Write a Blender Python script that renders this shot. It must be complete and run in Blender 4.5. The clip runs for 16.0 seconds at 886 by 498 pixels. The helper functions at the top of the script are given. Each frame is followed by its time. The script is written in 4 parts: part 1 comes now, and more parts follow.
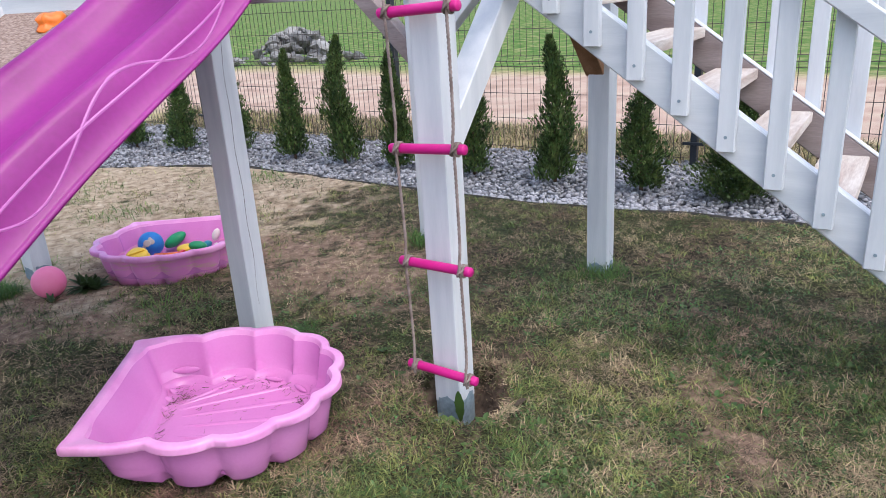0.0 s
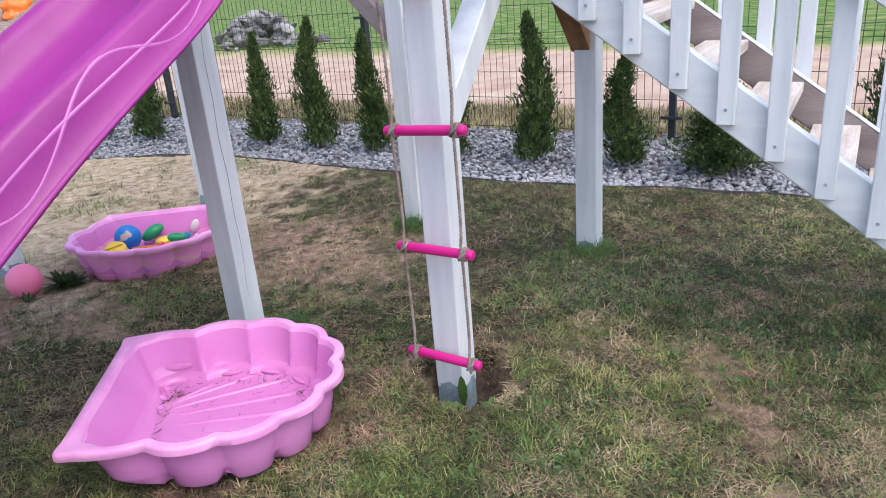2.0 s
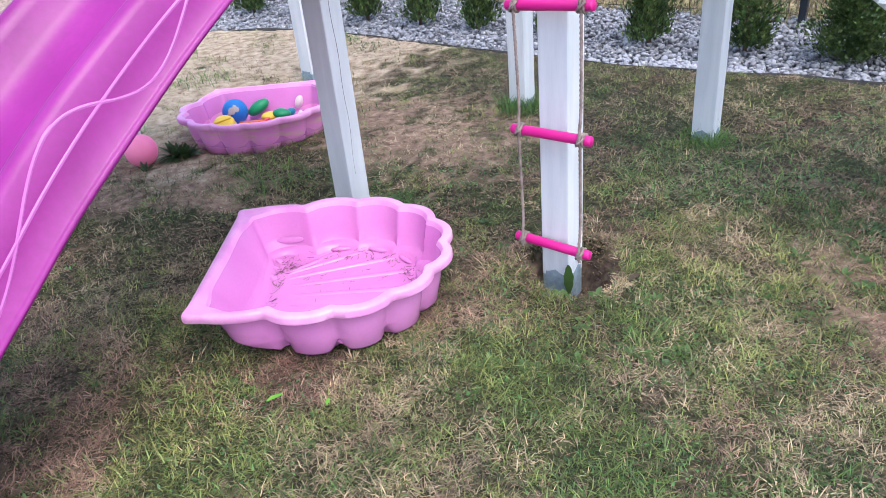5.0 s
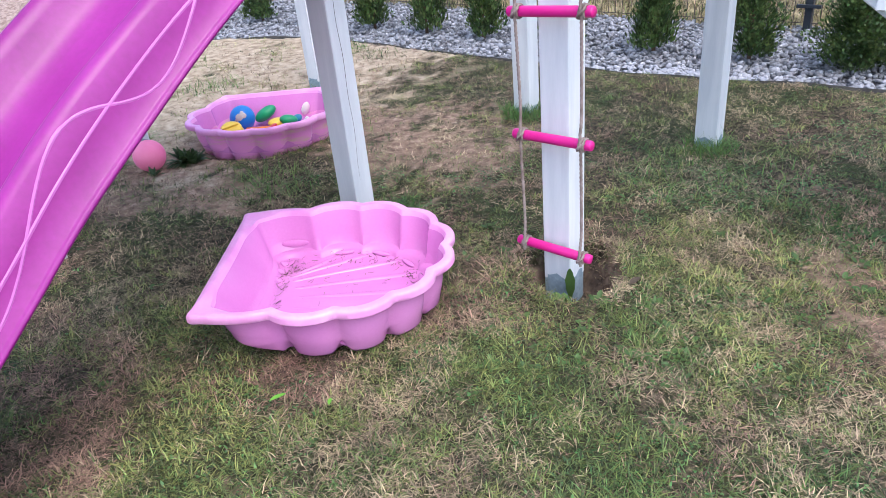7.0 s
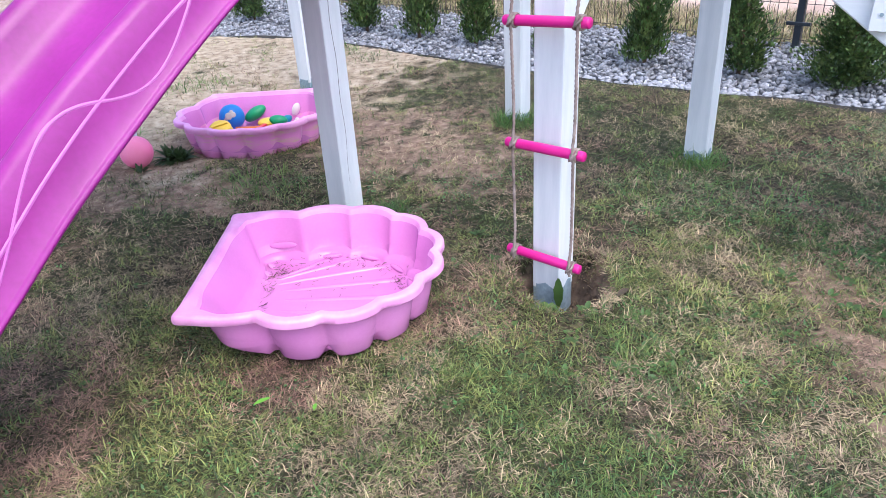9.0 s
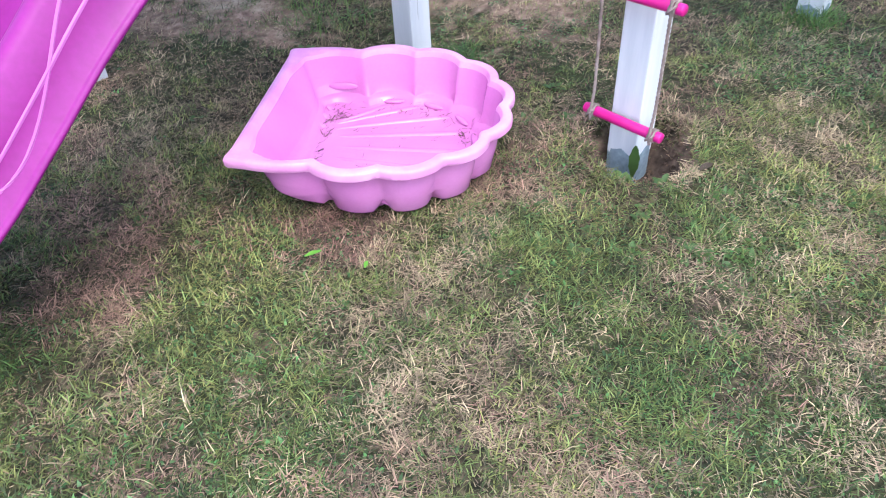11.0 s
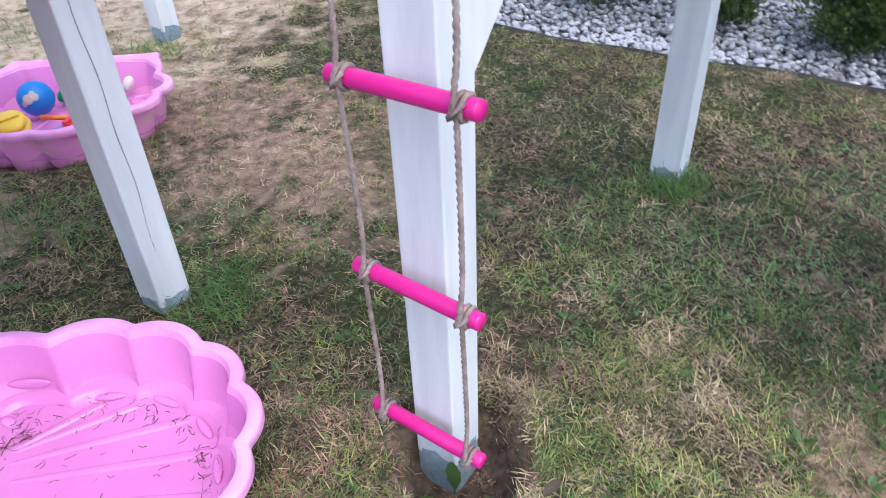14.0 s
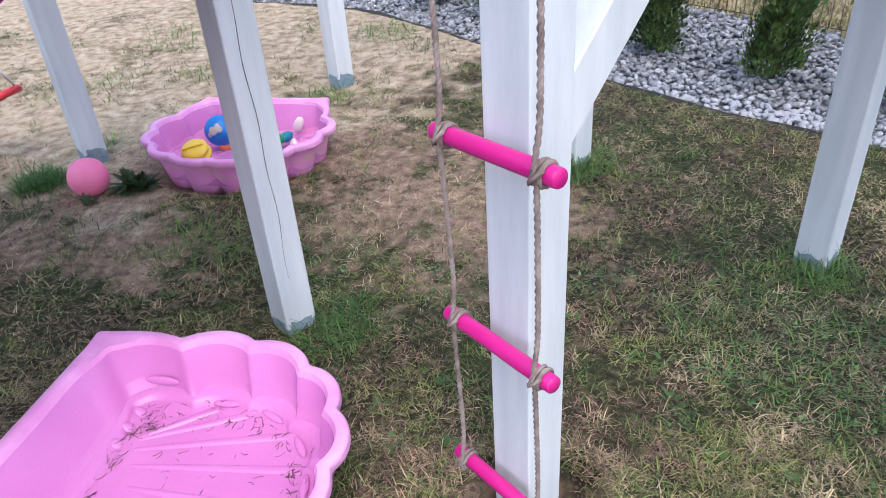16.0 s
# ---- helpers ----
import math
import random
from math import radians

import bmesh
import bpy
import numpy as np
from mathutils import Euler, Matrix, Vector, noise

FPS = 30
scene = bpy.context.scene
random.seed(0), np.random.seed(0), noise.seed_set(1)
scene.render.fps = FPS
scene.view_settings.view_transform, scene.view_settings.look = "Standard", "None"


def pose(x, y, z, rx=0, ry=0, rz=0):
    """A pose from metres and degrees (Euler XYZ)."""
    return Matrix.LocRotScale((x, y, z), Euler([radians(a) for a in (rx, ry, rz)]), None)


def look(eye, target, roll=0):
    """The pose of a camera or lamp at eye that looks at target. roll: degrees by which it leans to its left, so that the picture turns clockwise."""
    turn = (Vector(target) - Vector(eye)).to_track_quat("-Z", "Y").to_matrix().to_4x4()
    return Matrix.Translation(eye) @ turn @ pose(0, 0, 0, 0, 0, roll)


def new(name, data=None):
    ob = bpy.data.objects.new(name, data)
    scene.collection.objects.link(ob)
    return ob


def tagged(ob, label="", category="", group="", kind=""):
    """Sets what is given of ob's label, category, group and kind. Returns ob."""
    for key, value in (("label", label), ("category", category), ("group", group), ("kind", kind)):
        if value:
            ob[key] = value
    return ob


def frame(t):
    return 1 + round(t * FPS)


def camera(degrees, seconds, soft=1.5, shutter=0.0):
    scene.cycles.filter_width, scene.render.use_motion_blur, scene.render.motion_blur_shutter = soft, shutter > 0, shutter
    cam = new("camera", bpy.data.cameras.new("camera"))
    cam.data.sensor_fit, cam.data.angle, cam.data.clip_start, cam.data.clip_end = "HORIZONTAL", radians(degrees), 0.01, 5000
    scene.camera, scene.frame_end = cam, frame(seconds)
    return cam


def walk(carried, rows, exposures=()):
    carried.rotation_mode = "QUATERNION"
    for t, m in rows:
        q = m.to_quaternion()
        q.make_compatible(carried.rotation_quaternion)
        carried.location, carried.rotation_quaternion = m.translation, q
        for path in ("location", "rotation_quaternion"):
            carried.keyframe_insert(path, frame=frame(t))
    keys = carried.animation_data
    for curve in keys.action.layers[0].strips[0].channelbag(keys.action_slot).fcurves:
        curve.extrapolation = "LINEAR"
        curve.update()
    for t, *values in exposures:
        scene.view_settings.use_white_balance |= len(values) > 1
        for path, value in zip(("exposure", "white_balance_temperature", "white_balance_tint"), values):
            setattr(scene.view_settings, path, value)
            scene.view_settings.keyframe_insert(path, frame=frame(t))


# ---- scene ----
EXPOSURES = [(0.0, 0.62, 5850, 8.8), (2.5, 0.78, 5850, 8.8), (3.5, 1.00, 5700, 9), (8.2, 1.06, 5550, 9.4), (10.5, 1.24, 5450, 9.6), (12.5, 1.18, 5350, 10), (13.5, 1.02, 5400, 9.6), (14.5, 0.95, 5650, 9.2), (16.0, 0.86, 5650, 8.8)]
cam = camera(62.7, 16.0, soft=0.35, shutter=0.15)
ROWS = [
    (0.0, -0.000, 0.000, 1.274, 70.19, 3.42, -11.57),
    (0.5, -0.170, -0.089, 1.320, 70.26, 2.05, -11.57),
    (1.0, -0.204, -0.085, 1.318, 69.81, 1.42, -12.51),
    (1.5, -0.155, 0.033, 1.297, 69.63, 3.31, -13.11),
    (2.0, -0.080, 0.067, 1.269, 68.55, 4.46, -14.57),
    (2.5, -0.051, 0.075, 1.241, 63.40, 4.06, -18.29),
    (3.0, -0.119, 0.111, 1.226, 59.20, 2.42, -14.45),
    (3.5, -0.163, 0.116, 1.247, 59.36, 3.10, -10.14),
    (4.0, -0.172, 0.115, 1.260, 59.71, 3.94, -8.46),
    (4.2, -0.165, 0.115, 1.258, 59.88, 4.25, -7.93),
    (6.5, -0.144, 0.092, 1.257, 60.43, 5.34, -7.21),
    (7.0, -0.140, 0.083, 1.253, 60.86, 5.11, -6.80),
    (7.5, -0.145, 0.095, 1.256, 60.94, 4.59, -6.94),
    (8.0, -0.142, 0.095, 1.251, 61.17, 4.46, -6.98),
    (8.2, -0.149, 0.092, 1.252, 61.27, 4.28, -7.11),
    (10.3, -0.154, 0.109, 1.261, 58.09, 1.39, -5.74),
    (10.5, -0.122, 0.117, 1.240, 55.44, 2.11, -4.83),
    (11.0, -0.139, 0.237, 1.235, 48.71, 2.38, -0.49),
    (11.5, -0.172, 0.379, 1.259, 43.13, 2.22, 3.90),
    (12.0, -0.100, 0.523, 1.231, 47.99, -1.40, -4.53),
    (12.5, 0.043, 0.677, 1.237, 49.12, 2.87, -5.43),
    (13.0, 0.219, 0.759, 1.251, 52.75, 7.25, -13.01),
    (13.5, 0.293, 0.930, 1.236, 50.16, 6.24, -17.28),
    (14.0, 0.256, 1.138, 1.269, 52.18, 2.06, -10.24),
    (14.5, 0.321, 1.165, 1.289, 55.08, 3.41, 7.93),
    (14.8, 0.395, 1.166, 1.285, 53.87, 3.49, 11.10),
    (15.0, 0.428, 1.181, 1.281, 53.25, 3.65, 10.81),
    (15.5, 0.417, 1.143, 1.281, 54.17, 3.64, 9.56),
    (16.0, 0.367, 1.098, 1.290, 57.06, 3.57, 3.86),
]
walk(cam, [(t, pose(x, y, z, rx, ry, rz)) for t, x, y, z, rx, ry, rz in ROWS], EXPOSURES)

# ---- light ----
world = bpy.data.worlds.new("overcast_sky")
scene.world = world
world.use_nodes = True
wn = world.node_tree
sky = wn.nodes.new("ShaderNodeTexSky")
sky.sky_type = "NISHITA"
sky.sun_disc = False
sky.sun_elevation = radians(60)
sky.sun_rotation = radians(161)
sky.dust_density = 5.0
sky.air_density = 1.2
wn.nodes["Background"].inputs["Strength"].default_value = 0.17
wn.links.new(sky.outputs[0], wn.nodes["Background"].inputs["Color"])
sun_data = bpy.data.lights.new("sun", "SUN")
sun_data.energy = 0.7
sun_data.angle = radians(150)
sun_data.color = (1.0, 0.97, 0.93)
sun = new("sun", sun_data)
sun.matrix_world = look((1.25, -0.45, 4.7), (0.4, 2.0, 0))


# ---- materials ----
def mat(name, c1, c2, scale=4.0, rough=0.6, fine=60.0, bump=0.15, dist=0.004, stretch=(1, 1, 1), spec=0.5, metal=0.0, speck=0.25, coat=0.0):
    """Two-scale procedural surface: broad tone from c1 to c2, fine speckle, fine relief."""
    m = bpy.data.materials.new(name)
    m.use_nodes = True
    n, l = m.node_tree.nodes, m.node_tree.links
    b = n["Principled BSDF"]
    co = n.new("ShaderNodeTexCoord")
    mp = n.new("ShaderNodeMapping")
    mp.inputs["Scale"].default_value = stretch
    l.new(co.outputs["Object"], mp.inputs[0])
    n1 = n.new("ShaderNodeTexNoise")
    n1.inputs["Scale"].default_value = scale
    n1.inputs["Detail"].default_value = 5
    n2 = n.new("ShaderNodeTexNoise")
    n2.inputs["Scale"].default_value = fine
    n2.inputs["Detail"].default_value = 4
    for q in (n1, n2):
        l.new(mp.outputs[0], q.inputs["Vector"])
    ramp = n.new("ShaderNodeValToRGB")
    ramp.color_ramp.elements[0].position, ramp.color_ramp.elements[1].position = 0.35, 0.65
    ramp.color_ramp.elements[0].color, ramp.color_ramp.elements[1].color = (*c1, 1), (*c2, 1)
    l.new(n1.outputs[0], ramp.inputs[0])
    mx = n.new("ShaderNodeMixRGB")
    mx.blend_type = "OVERLAY"
    mx.inputs[0].default_value = speck
    l.new(ramp.outputs[0], mx.inputs[1])
    l.new(n2.outputs[0], mx.inputs[2])
    l.new(mx.outputs[0], b.inputs["Base Color"])
    bp = n.new("ShaderNodeBump")
    bp.inputs["Strength"].default_value = bump
    bp.inputs["Distance"].default_value = dist
    l.new(n2.outputs[0], bp.inputs["Height"])
    l.new(bp.outputs[0], b.inputs["Normal"])
    b.inputs["Roughness"].default_value = rough
    b.inputs["Metallic"].default_value = metal
    b.inputs["Specular IOR Level"].default_value = spec
    b.inputs["Coat Weight"].default_value = coat
    return m


def island(m, spread, val=0.5):
    """Vary hue and value of a material from piece to piece of a joined mesh."""
    n, l = m.node_tree.nodes, m.node_tree.links
    b = n["Principled BSDF"]
    src = b.inputs["Base Color"].links[0].from_socket
    g = n.new("ShaderNodeNewGeometry")
    hs = n.new("ShaderNodeHueSaturation")
    r1 = n.new("ShaderNodeMapRange")
    r1.inputs["To Min"].default_value, r1.inputs["To Max"].default_value = 1 - val, 1 + val
    l.new(g.outputs["Random Per Island"], r1.inputs[0])
    wnz = n.new("ShaderNodeTexWhiteNoise")
    wnz.noise_dimensions = "1D"
    l.new(g.outputs["Random Per Island"], wnz.inputs["W"])
    r2 = n.new("ShaderNodeMapRange")
    r2.inputs["To Min"].default_value, r2.inputs["To Max"].default_value = 0.5 - spread, 0.5 + spread
    l.new(wnz.outputs["Value"], r2.inputs[0])
    l.new(r1.outputs[0], hs.inputs["Value"])
    l.new(r2.outputs[0], hs.inputs["Hue"])
    l.new(src, hs.inputs["Color"])
    l.new(hs.outputs[0], b.inputs["Base Color"])
    return m


def tufted(m, lo, hi):
    """Vary the value from tuft to tuft by the mesh's own tuft attribute."""
    n, l = m.node_tree.nodes, m.node_tree.links
    b = n["Principled BSDF"]
    src = b.inputs["Base Color"].links[0].from_socket
    at = n.new("ShaderNodeAttribute")
    at.attribute_name = "tuft"
    mr = n.new("ShaderNodeMapRange")
    mr.inputs["To Min"].default_value, mr.inputs["To Max"].default_value = lo, hi
    l.new(at.outputs["Fac"], mr.inputs[0])
    hs = n.new("ShaderNodeHueSaturation")
    l.new(mr.outputs[0], hs.inputs["Value"])
    l.new(src, hs.inputs["Color"])
    l.new(hs.outputs[0], b.inputs["Base Color"])
    return m


def leafy(m, amount=0.3):
    """Let some light through thin leaves."""
    b = m.node_tree.nodes["Principled BSDF"]
    b.inputs["Subsurface Weight"].default_value = 0.0
    tr = m.node_tree.nodes.new("ShaderNodeBsdfTranslucent")
    sh = m.node_tree.nodes.new("ShaderNodeMixShader")
    sh.inputs[0].default_value = amount
    src = b.inputs["Base Color"].links[0].from_socket
    m.node_tree.links.new(src, tr.inputs["Color"])
    m.node_tree.links.new(b.outputs[0], sh.inputs[1])
    m.node_tree.links.new(tr.outputs[0], sh.inputs[2])
    m.node_tree.links.new(sh.outputs[0], m.node_tree.nodes["Material Output"].inputs["Surface"])
    return m


WHITE = mat("white_painted_wood", (0.56, 0.585, 0.625), (0.68, 0.695, 0.725), 3.0, 0.62, 35.0, 0.2, 0.002, (6, 6, 0.7), 0.35, speck=0.08)
WHITE_X = mat("white_painted_board", (0.56, 0.585, 0.625), (0.68, 0.695, 0.725), 3.0, 0.62, 35.0, 0.2, 0.002, (0.7, 6, 6), 0.35, speck=0.10)
TREAD = mat("thinly_painted_tread", (0.45, 0.37, 0.33), (0.62, 0.57, 0.53), 4.0, 0.7, 30.0, 0.5, 0.004, (7, 0.8, 7), 0.3, speck=0.35)
BARE = mat("bare_brown_timber", (0.20, 0.10, 0.05), (0.34, 0.19, 0.11), 3.0, 0.75, 40.0, 0.4, 0.003, (5, 5, 0.8), 0.3)
# thinly painted board, its colour darkened to hold the shade it lies in
MAUVE = mat("shaded_thin_paint_board", (0.24, 0.19, 0.185), (0.33, 0.275, 0.27), 3.0, 0.75, 40.0, 0.4, 0.003, (0.8, 5, 5), 0.3)
GREYPAINT = mat("blue_grey_base_paint", (0.17, 0.235, 0.29), (0.27, 0.34, 0.39), 9.0, 0.7, 70.0, 0.3, 0.003, speck=0.4)
DARK = mat("dark_gap", (0.02, 0.02, 0.02), (0.05, 0.045, 0.04), 9.0, 0.9)
PINK = mat("pale_pink_plastic", (0.58, 0.188, 0.485), (0.66, 0.25, 0.555), 2.5, 0.22, 120.0, 0.05, 0.001, speck=0.06)
# paler pink: the light on the upward-facing rim is painted into the colour
RIMPINK = mat("toplit_pink_plastic", (0.67, 0.25, 0.55), (0.76, 0.35, 0.635), 9.0, 0.34, 120.0, 0.06, 0.001, speck=0.10)
MUDPINK = mat("mud_stained_pink_plastic", (0.68, 0.215, 0.52), (0.75, 0.27, 0.58), 2.5, 0.3, 120.0, 0.05, 0.001, speck=0.06)
mud = MUDPINK.node_tree
mud_noise = mud.nodes.new("ShaderNodeTexNoise")
mud_noise.inputs["Scale"].default_value, mud_noise.inputs["Detail"].default_value = 7.0, 8
mud_ramp = mud.nodes.new("ShaderNodeValToRGB")
mud_ramp.color_ramp.elements[0].position, mud_ramp.color_ramp.elements[1].position = 0.50, 0.72
mud_mix = mud.nodes.new("ShaderNodeMixRGB")
mud_mix.inputs[2].default_value = (0.62, 0.40, 0.33, 1)
mud_to = mud.nodes["Principled BSDF"].inputs["Base Color"]
mud.links.new(mud_noise.outputs[0], mud_ramp.inputs[0])
mud.links.new(mud_ramp.outputs[0], mud_mix.inputs[0])
mud.links.new(mud_to.links[0].from_socket, mud_mix.inputs[1])
mud.links.new(mud_mix.outputs[0], mud_to)
PURPLE = mat("magenta_slide_plastic", (0.235, 0.012, 0.18), (0.32, 0.024, 0.25), 3.2, 0.33, 60.0, 0.08, 0.001, spec=0.4, speck=0.16)
leafy(PURPLE, 0.12)
LINE = mat("pale_pink_moulded_line", (0.43, 0.105, 0.37), (0.49, 0.14, 0.43), 4.0, 0.4, speck=0.05, bump=0.02)
RUNG = mat("hot_pink_rung_plastic", (0.50, 0.008, 0.185), (0.60, 0.016, 0.235), 5.0, 0.36, 90.0, 0.05, 0.001, speck=0.06)
ROPE = mat("twisted_beige_rope", (0.165, 0.12, 0.107), (0.31, 0.245, 0.225), 30.0, 0.9, 300.0, 0.4, 0.002, speck=0.4)
OSB = mat("strand_board", (0.20, 0.13, 0.10), (0.38, 0.285, 0.24), 42.0, 0.85, 70.0, 0.6, 0.005, (1.0, 3.0, 1), 0.3, speck=0.5)
FENCE = mat("dark_coated_wire", (0.035, 0.03, 0.03), (0.07, 0.05, 0.045), 6.0, 0.5, speck=0.1)
FPOST = mat("anthracite_fence_post", (0.012, 0.016, 0.024), (0.025, 0.032, 0.042), 5.0, 0.45, speck=0.1)
SOILTEX = mat("loose_dark_soil", (0.07, 0.045, 0.03), (0.15, 0.10, 0.065), 14.0, 0.95, 90.0, 0.8, 0.01, speck=0.5)
DRYSOIL = island(mat("dry_brown_soil", (0.15, 0.10, 0.07), (0.30, 0.21, 0.155), 14.0, 0.95, 90.0, 0.6, 0.004, speck=0.4), 0.01, 0.35)
STONE = island(mat("grey_river_stone", (0.17, 0.17, 0.188), (0.31, 0.31, 0.332), 20.0, 0.75, 120.0, 0.3, 0.002, speck=0.35), 0.03, 0.45)
ROCK = mat("field_rock", (0.085, 0.085, 0.087), (0.31, 0.30, 0.29), 2.2, 0.9, 14.0, 0.6, 0.03, speck=0.4)
BARK = mat("thin_brown_bark", (0.08, 0.05, 0.03), (0.16, 0.10, 0.07), 20.0, 0.9)
SPRAY = leafy(island(mat("conifer_spray", (0.030, 0.060, 0.014), (0.105, 0.158, 0.040), 11.0, 0.65, 80.0, 0.1, 0.002, speck=0.2), 0.03, 0.6), 0.2)
GRASS = leafy(tufted(island(mat("green_grass_blade", (0.064, 0.104, 0.025), (0.21, 0.225, 0.066), 1.6, 0.6, 30.0, 0.0, speck=0.2), 0.04, 0.75), 0.28, 1.55), 0.3)
LUSH = leafy(tufted(island(mat("fresh_grass_blade", (0.07, 0.145, 0.028), (0.15, 0.23, 0.05), 3.0, 0.55, 30.0, 0.0, speck=0.2), 0.02, 0.4), 0.6, 1.4), 0.3)
STRAW = leafy(tufted(island(mat("dry_grass_blade", (0.215, 0.158, 0.096), (0.40, 0.315, 0.195), 2.2, 0.75, 30.0, 0.0, speck=0.2), 0.02, 0.5), 0.36, 1.55), 0.2)
RUST = leafy(tufted(island(mat("withered_brown_blade", (0.145, 0.086, 0.060), (0.285, 0.182, 0.127), 2.6, 0.8, 30.0, 0.0, speck=0.2), 0.02, 0.55), 0.30, 1.65), 0.15)
WEED = leafy(island(mat("broad_weed_leaf", (0.05, 0.115, 0.026), (0.09, 0.18, 0.042), 5.0, 0.5, 60.0, 0.2, 0.002, speck=0.2), 0.02, 0.35), 0.25)
CLOVER = leafy(tufted(island(mat("small_broad_leaf", (0.040, 0.105, 0.024), (0.088, 0.185, 0.048), 5.0, 0.5, 60.0, 0.1, 0.002, speck=0.2), 0.02, 0.45), 0.4, 1.6), 0.2)
DARKWEED = leafy(island(mat("dark_weed_leaf", (0.03, 0.065, 0.02), (0.06, 0.11, 0.035), 5.0, 0.6, 60.0, 0.2, 0.002), 0.02, 0.4), 0.2)
BRIGHTLEAF = leafy(mat("fresh_green_leaf", (0.16, 0.42, 0.04), (0.22, 0.52, 0.06), 20.0, 0.5, speck=0.1), 0.3)
CLEARWEED = leafy(island(mat("light_green_weed_leaf", (0.07, 0.16, 0.035), (0.12, 0.24, 0.055), 5.0, 0.5, 60.0, 0.2, 0.002, speck=0.2), 0.02, 0.3), 0.3)
DEBRIS = island(mat("dry_plant_bits", (0.06, 0.03, 0.02), (0.15, 0.08, 0.05), 9.0, 0.9), 0.03, 0.6)


def plastic(name, c):
    return mat(name, tuple(0.9 * q for q in c), c, 6.0, 0.38, 90.0, 0.04, 0.001, speck=0.06)


BLUE = plastic("blue_vinyl", (0.01, 0.16, 0.50))
PALEPRINT = plastic("grey_print", (0.42, 0.36, 0.33))
BALLPINK = mat("salmon_pink_rubber", (0.88, 0.19, 0.37), (0.93, 0.27, 0.45), 4.0, 0.5, speck=0.08, bump=0.03)
YELLOW, GREEN, RED = plastic("yellow_plastic", (0.78, 0.52, 0.04)), plastic("green_plastic", (0.01, 0.25, 0.09)), plastic("red_plastic", (0.66, 0.03, 0.04))
ORANGE, TEAL, LILAC, CREAM = plastic("orange_plastic", (0.80, 0.19, 0.02)), plastic("teal_plastic", (0.01, 0.20, 0.28)), plastic("lilac_plastic", (0.35, 0.2, 0.5)), plastic("cream_plastic", (0.78, 0.68, 0.64))
PEACH = plastic("peach_plastic", (0.82, 0.36, 0.22))
SWINGPINK = plastic("coral_pink_plastic", (0.82, 0.22, 0.22))
CORD = mat("white_swing_cord", (0.6, 0.58, 0.55), (0.75, 0.73, 0.7), 30.0, 0.85)
FARWALL = mat("far_white_render", (0.62, 0.62, 0.62), (0.72, 0.72, 0.72), 2.0, 0.9)
FARROOF = mat("far_grey_roof", (0.08, 0.08, 0.09), (0.14, 0.13, 0.13), 2.0, 0.8)
FARGLASS = mat("far_window_glass", (0.05, 0.06, 0.07), (0.08, 0.09, 0.1), 2.0, 0.15)

# tower frame: x along the fence, y towards it
TW = pose(0.398, 2.122, 0, 0, 0, -44)
TWI = TW.inverted()
C44, S44 = math.cos(radians(-44)), math.sin(radians(-44))


def to_local(x, y):
    dx, dy = x - 0.398, y - 2.122
    return C44 * dx + S44 * dy, -S44 * dx + C44 * dy


def to_world(x, y):
    return 0.398 + C44 * x - S44 * y, 2.122 + S44 * x + C44 * y


def wave(x, y, f, s):
    """Smooth value noise from crossed sines, -1 to 1, for arrays."""
    a = np.sin(f * x + 1.7 * np.sin(0.61 * f * y + s) + s) * np.cos(f * 1.13 * y + 1.3 * np.sin(0.53 * f * x - s) + 2 * s)
    b = np.sin(2.3 * f * x - 1.1 * f * y + 3 * s) * np.cos(1.9 * f * y + 0.8 * f * x + s * 0.7)
    return 0.65 * a + 0.35 * b


def smooth(e0, e1, x):
    q = np.clip((x - e0) / (e1 - e0), 0, 1)
    return q * q * (3 - 2 * q)


def edge_y(lx):
    """Where the stone bed begins, in the tower frame."""
    lx = np.asarray(lx, float)
    return 2.12 + 0.05 * np.sin(1.7 * lx + 0.6) - 0.55 * smooth(-3.2, -5.5, lx) + 0.05 * smooth(-1, 2, lx)


def sandiness(lx, ly):
    u = -lx
    base = smooth(1.3, 2.9, u + 0.40 * wave(lx, ly, 3.1, 0.4) + 0.22 * wave(lx, ly, 9.0, 1.4))
    base = base * smooth(-0.75, -0.15, ly + 0.25 * wave(lx, ly, 4.0, 2.0))
    patch = smooth(0.25, 0.6, wave(lx, ly, 4.4, 5.1)) * smooth(2.7, 3.6, u + 0.0 * ly) * 0.8
    lip = smooth(0.28, 0.05, np.hypot((lx + 1.95) / 1.7, ly + 0.18)) * smooth(-0.1, 0.3, wave(lx, ly, 8.0, 3.3) + 0.2)
    return np.clip(np.maximum(base - 0.5 * patch, 0.5 * lip), 0, 1)


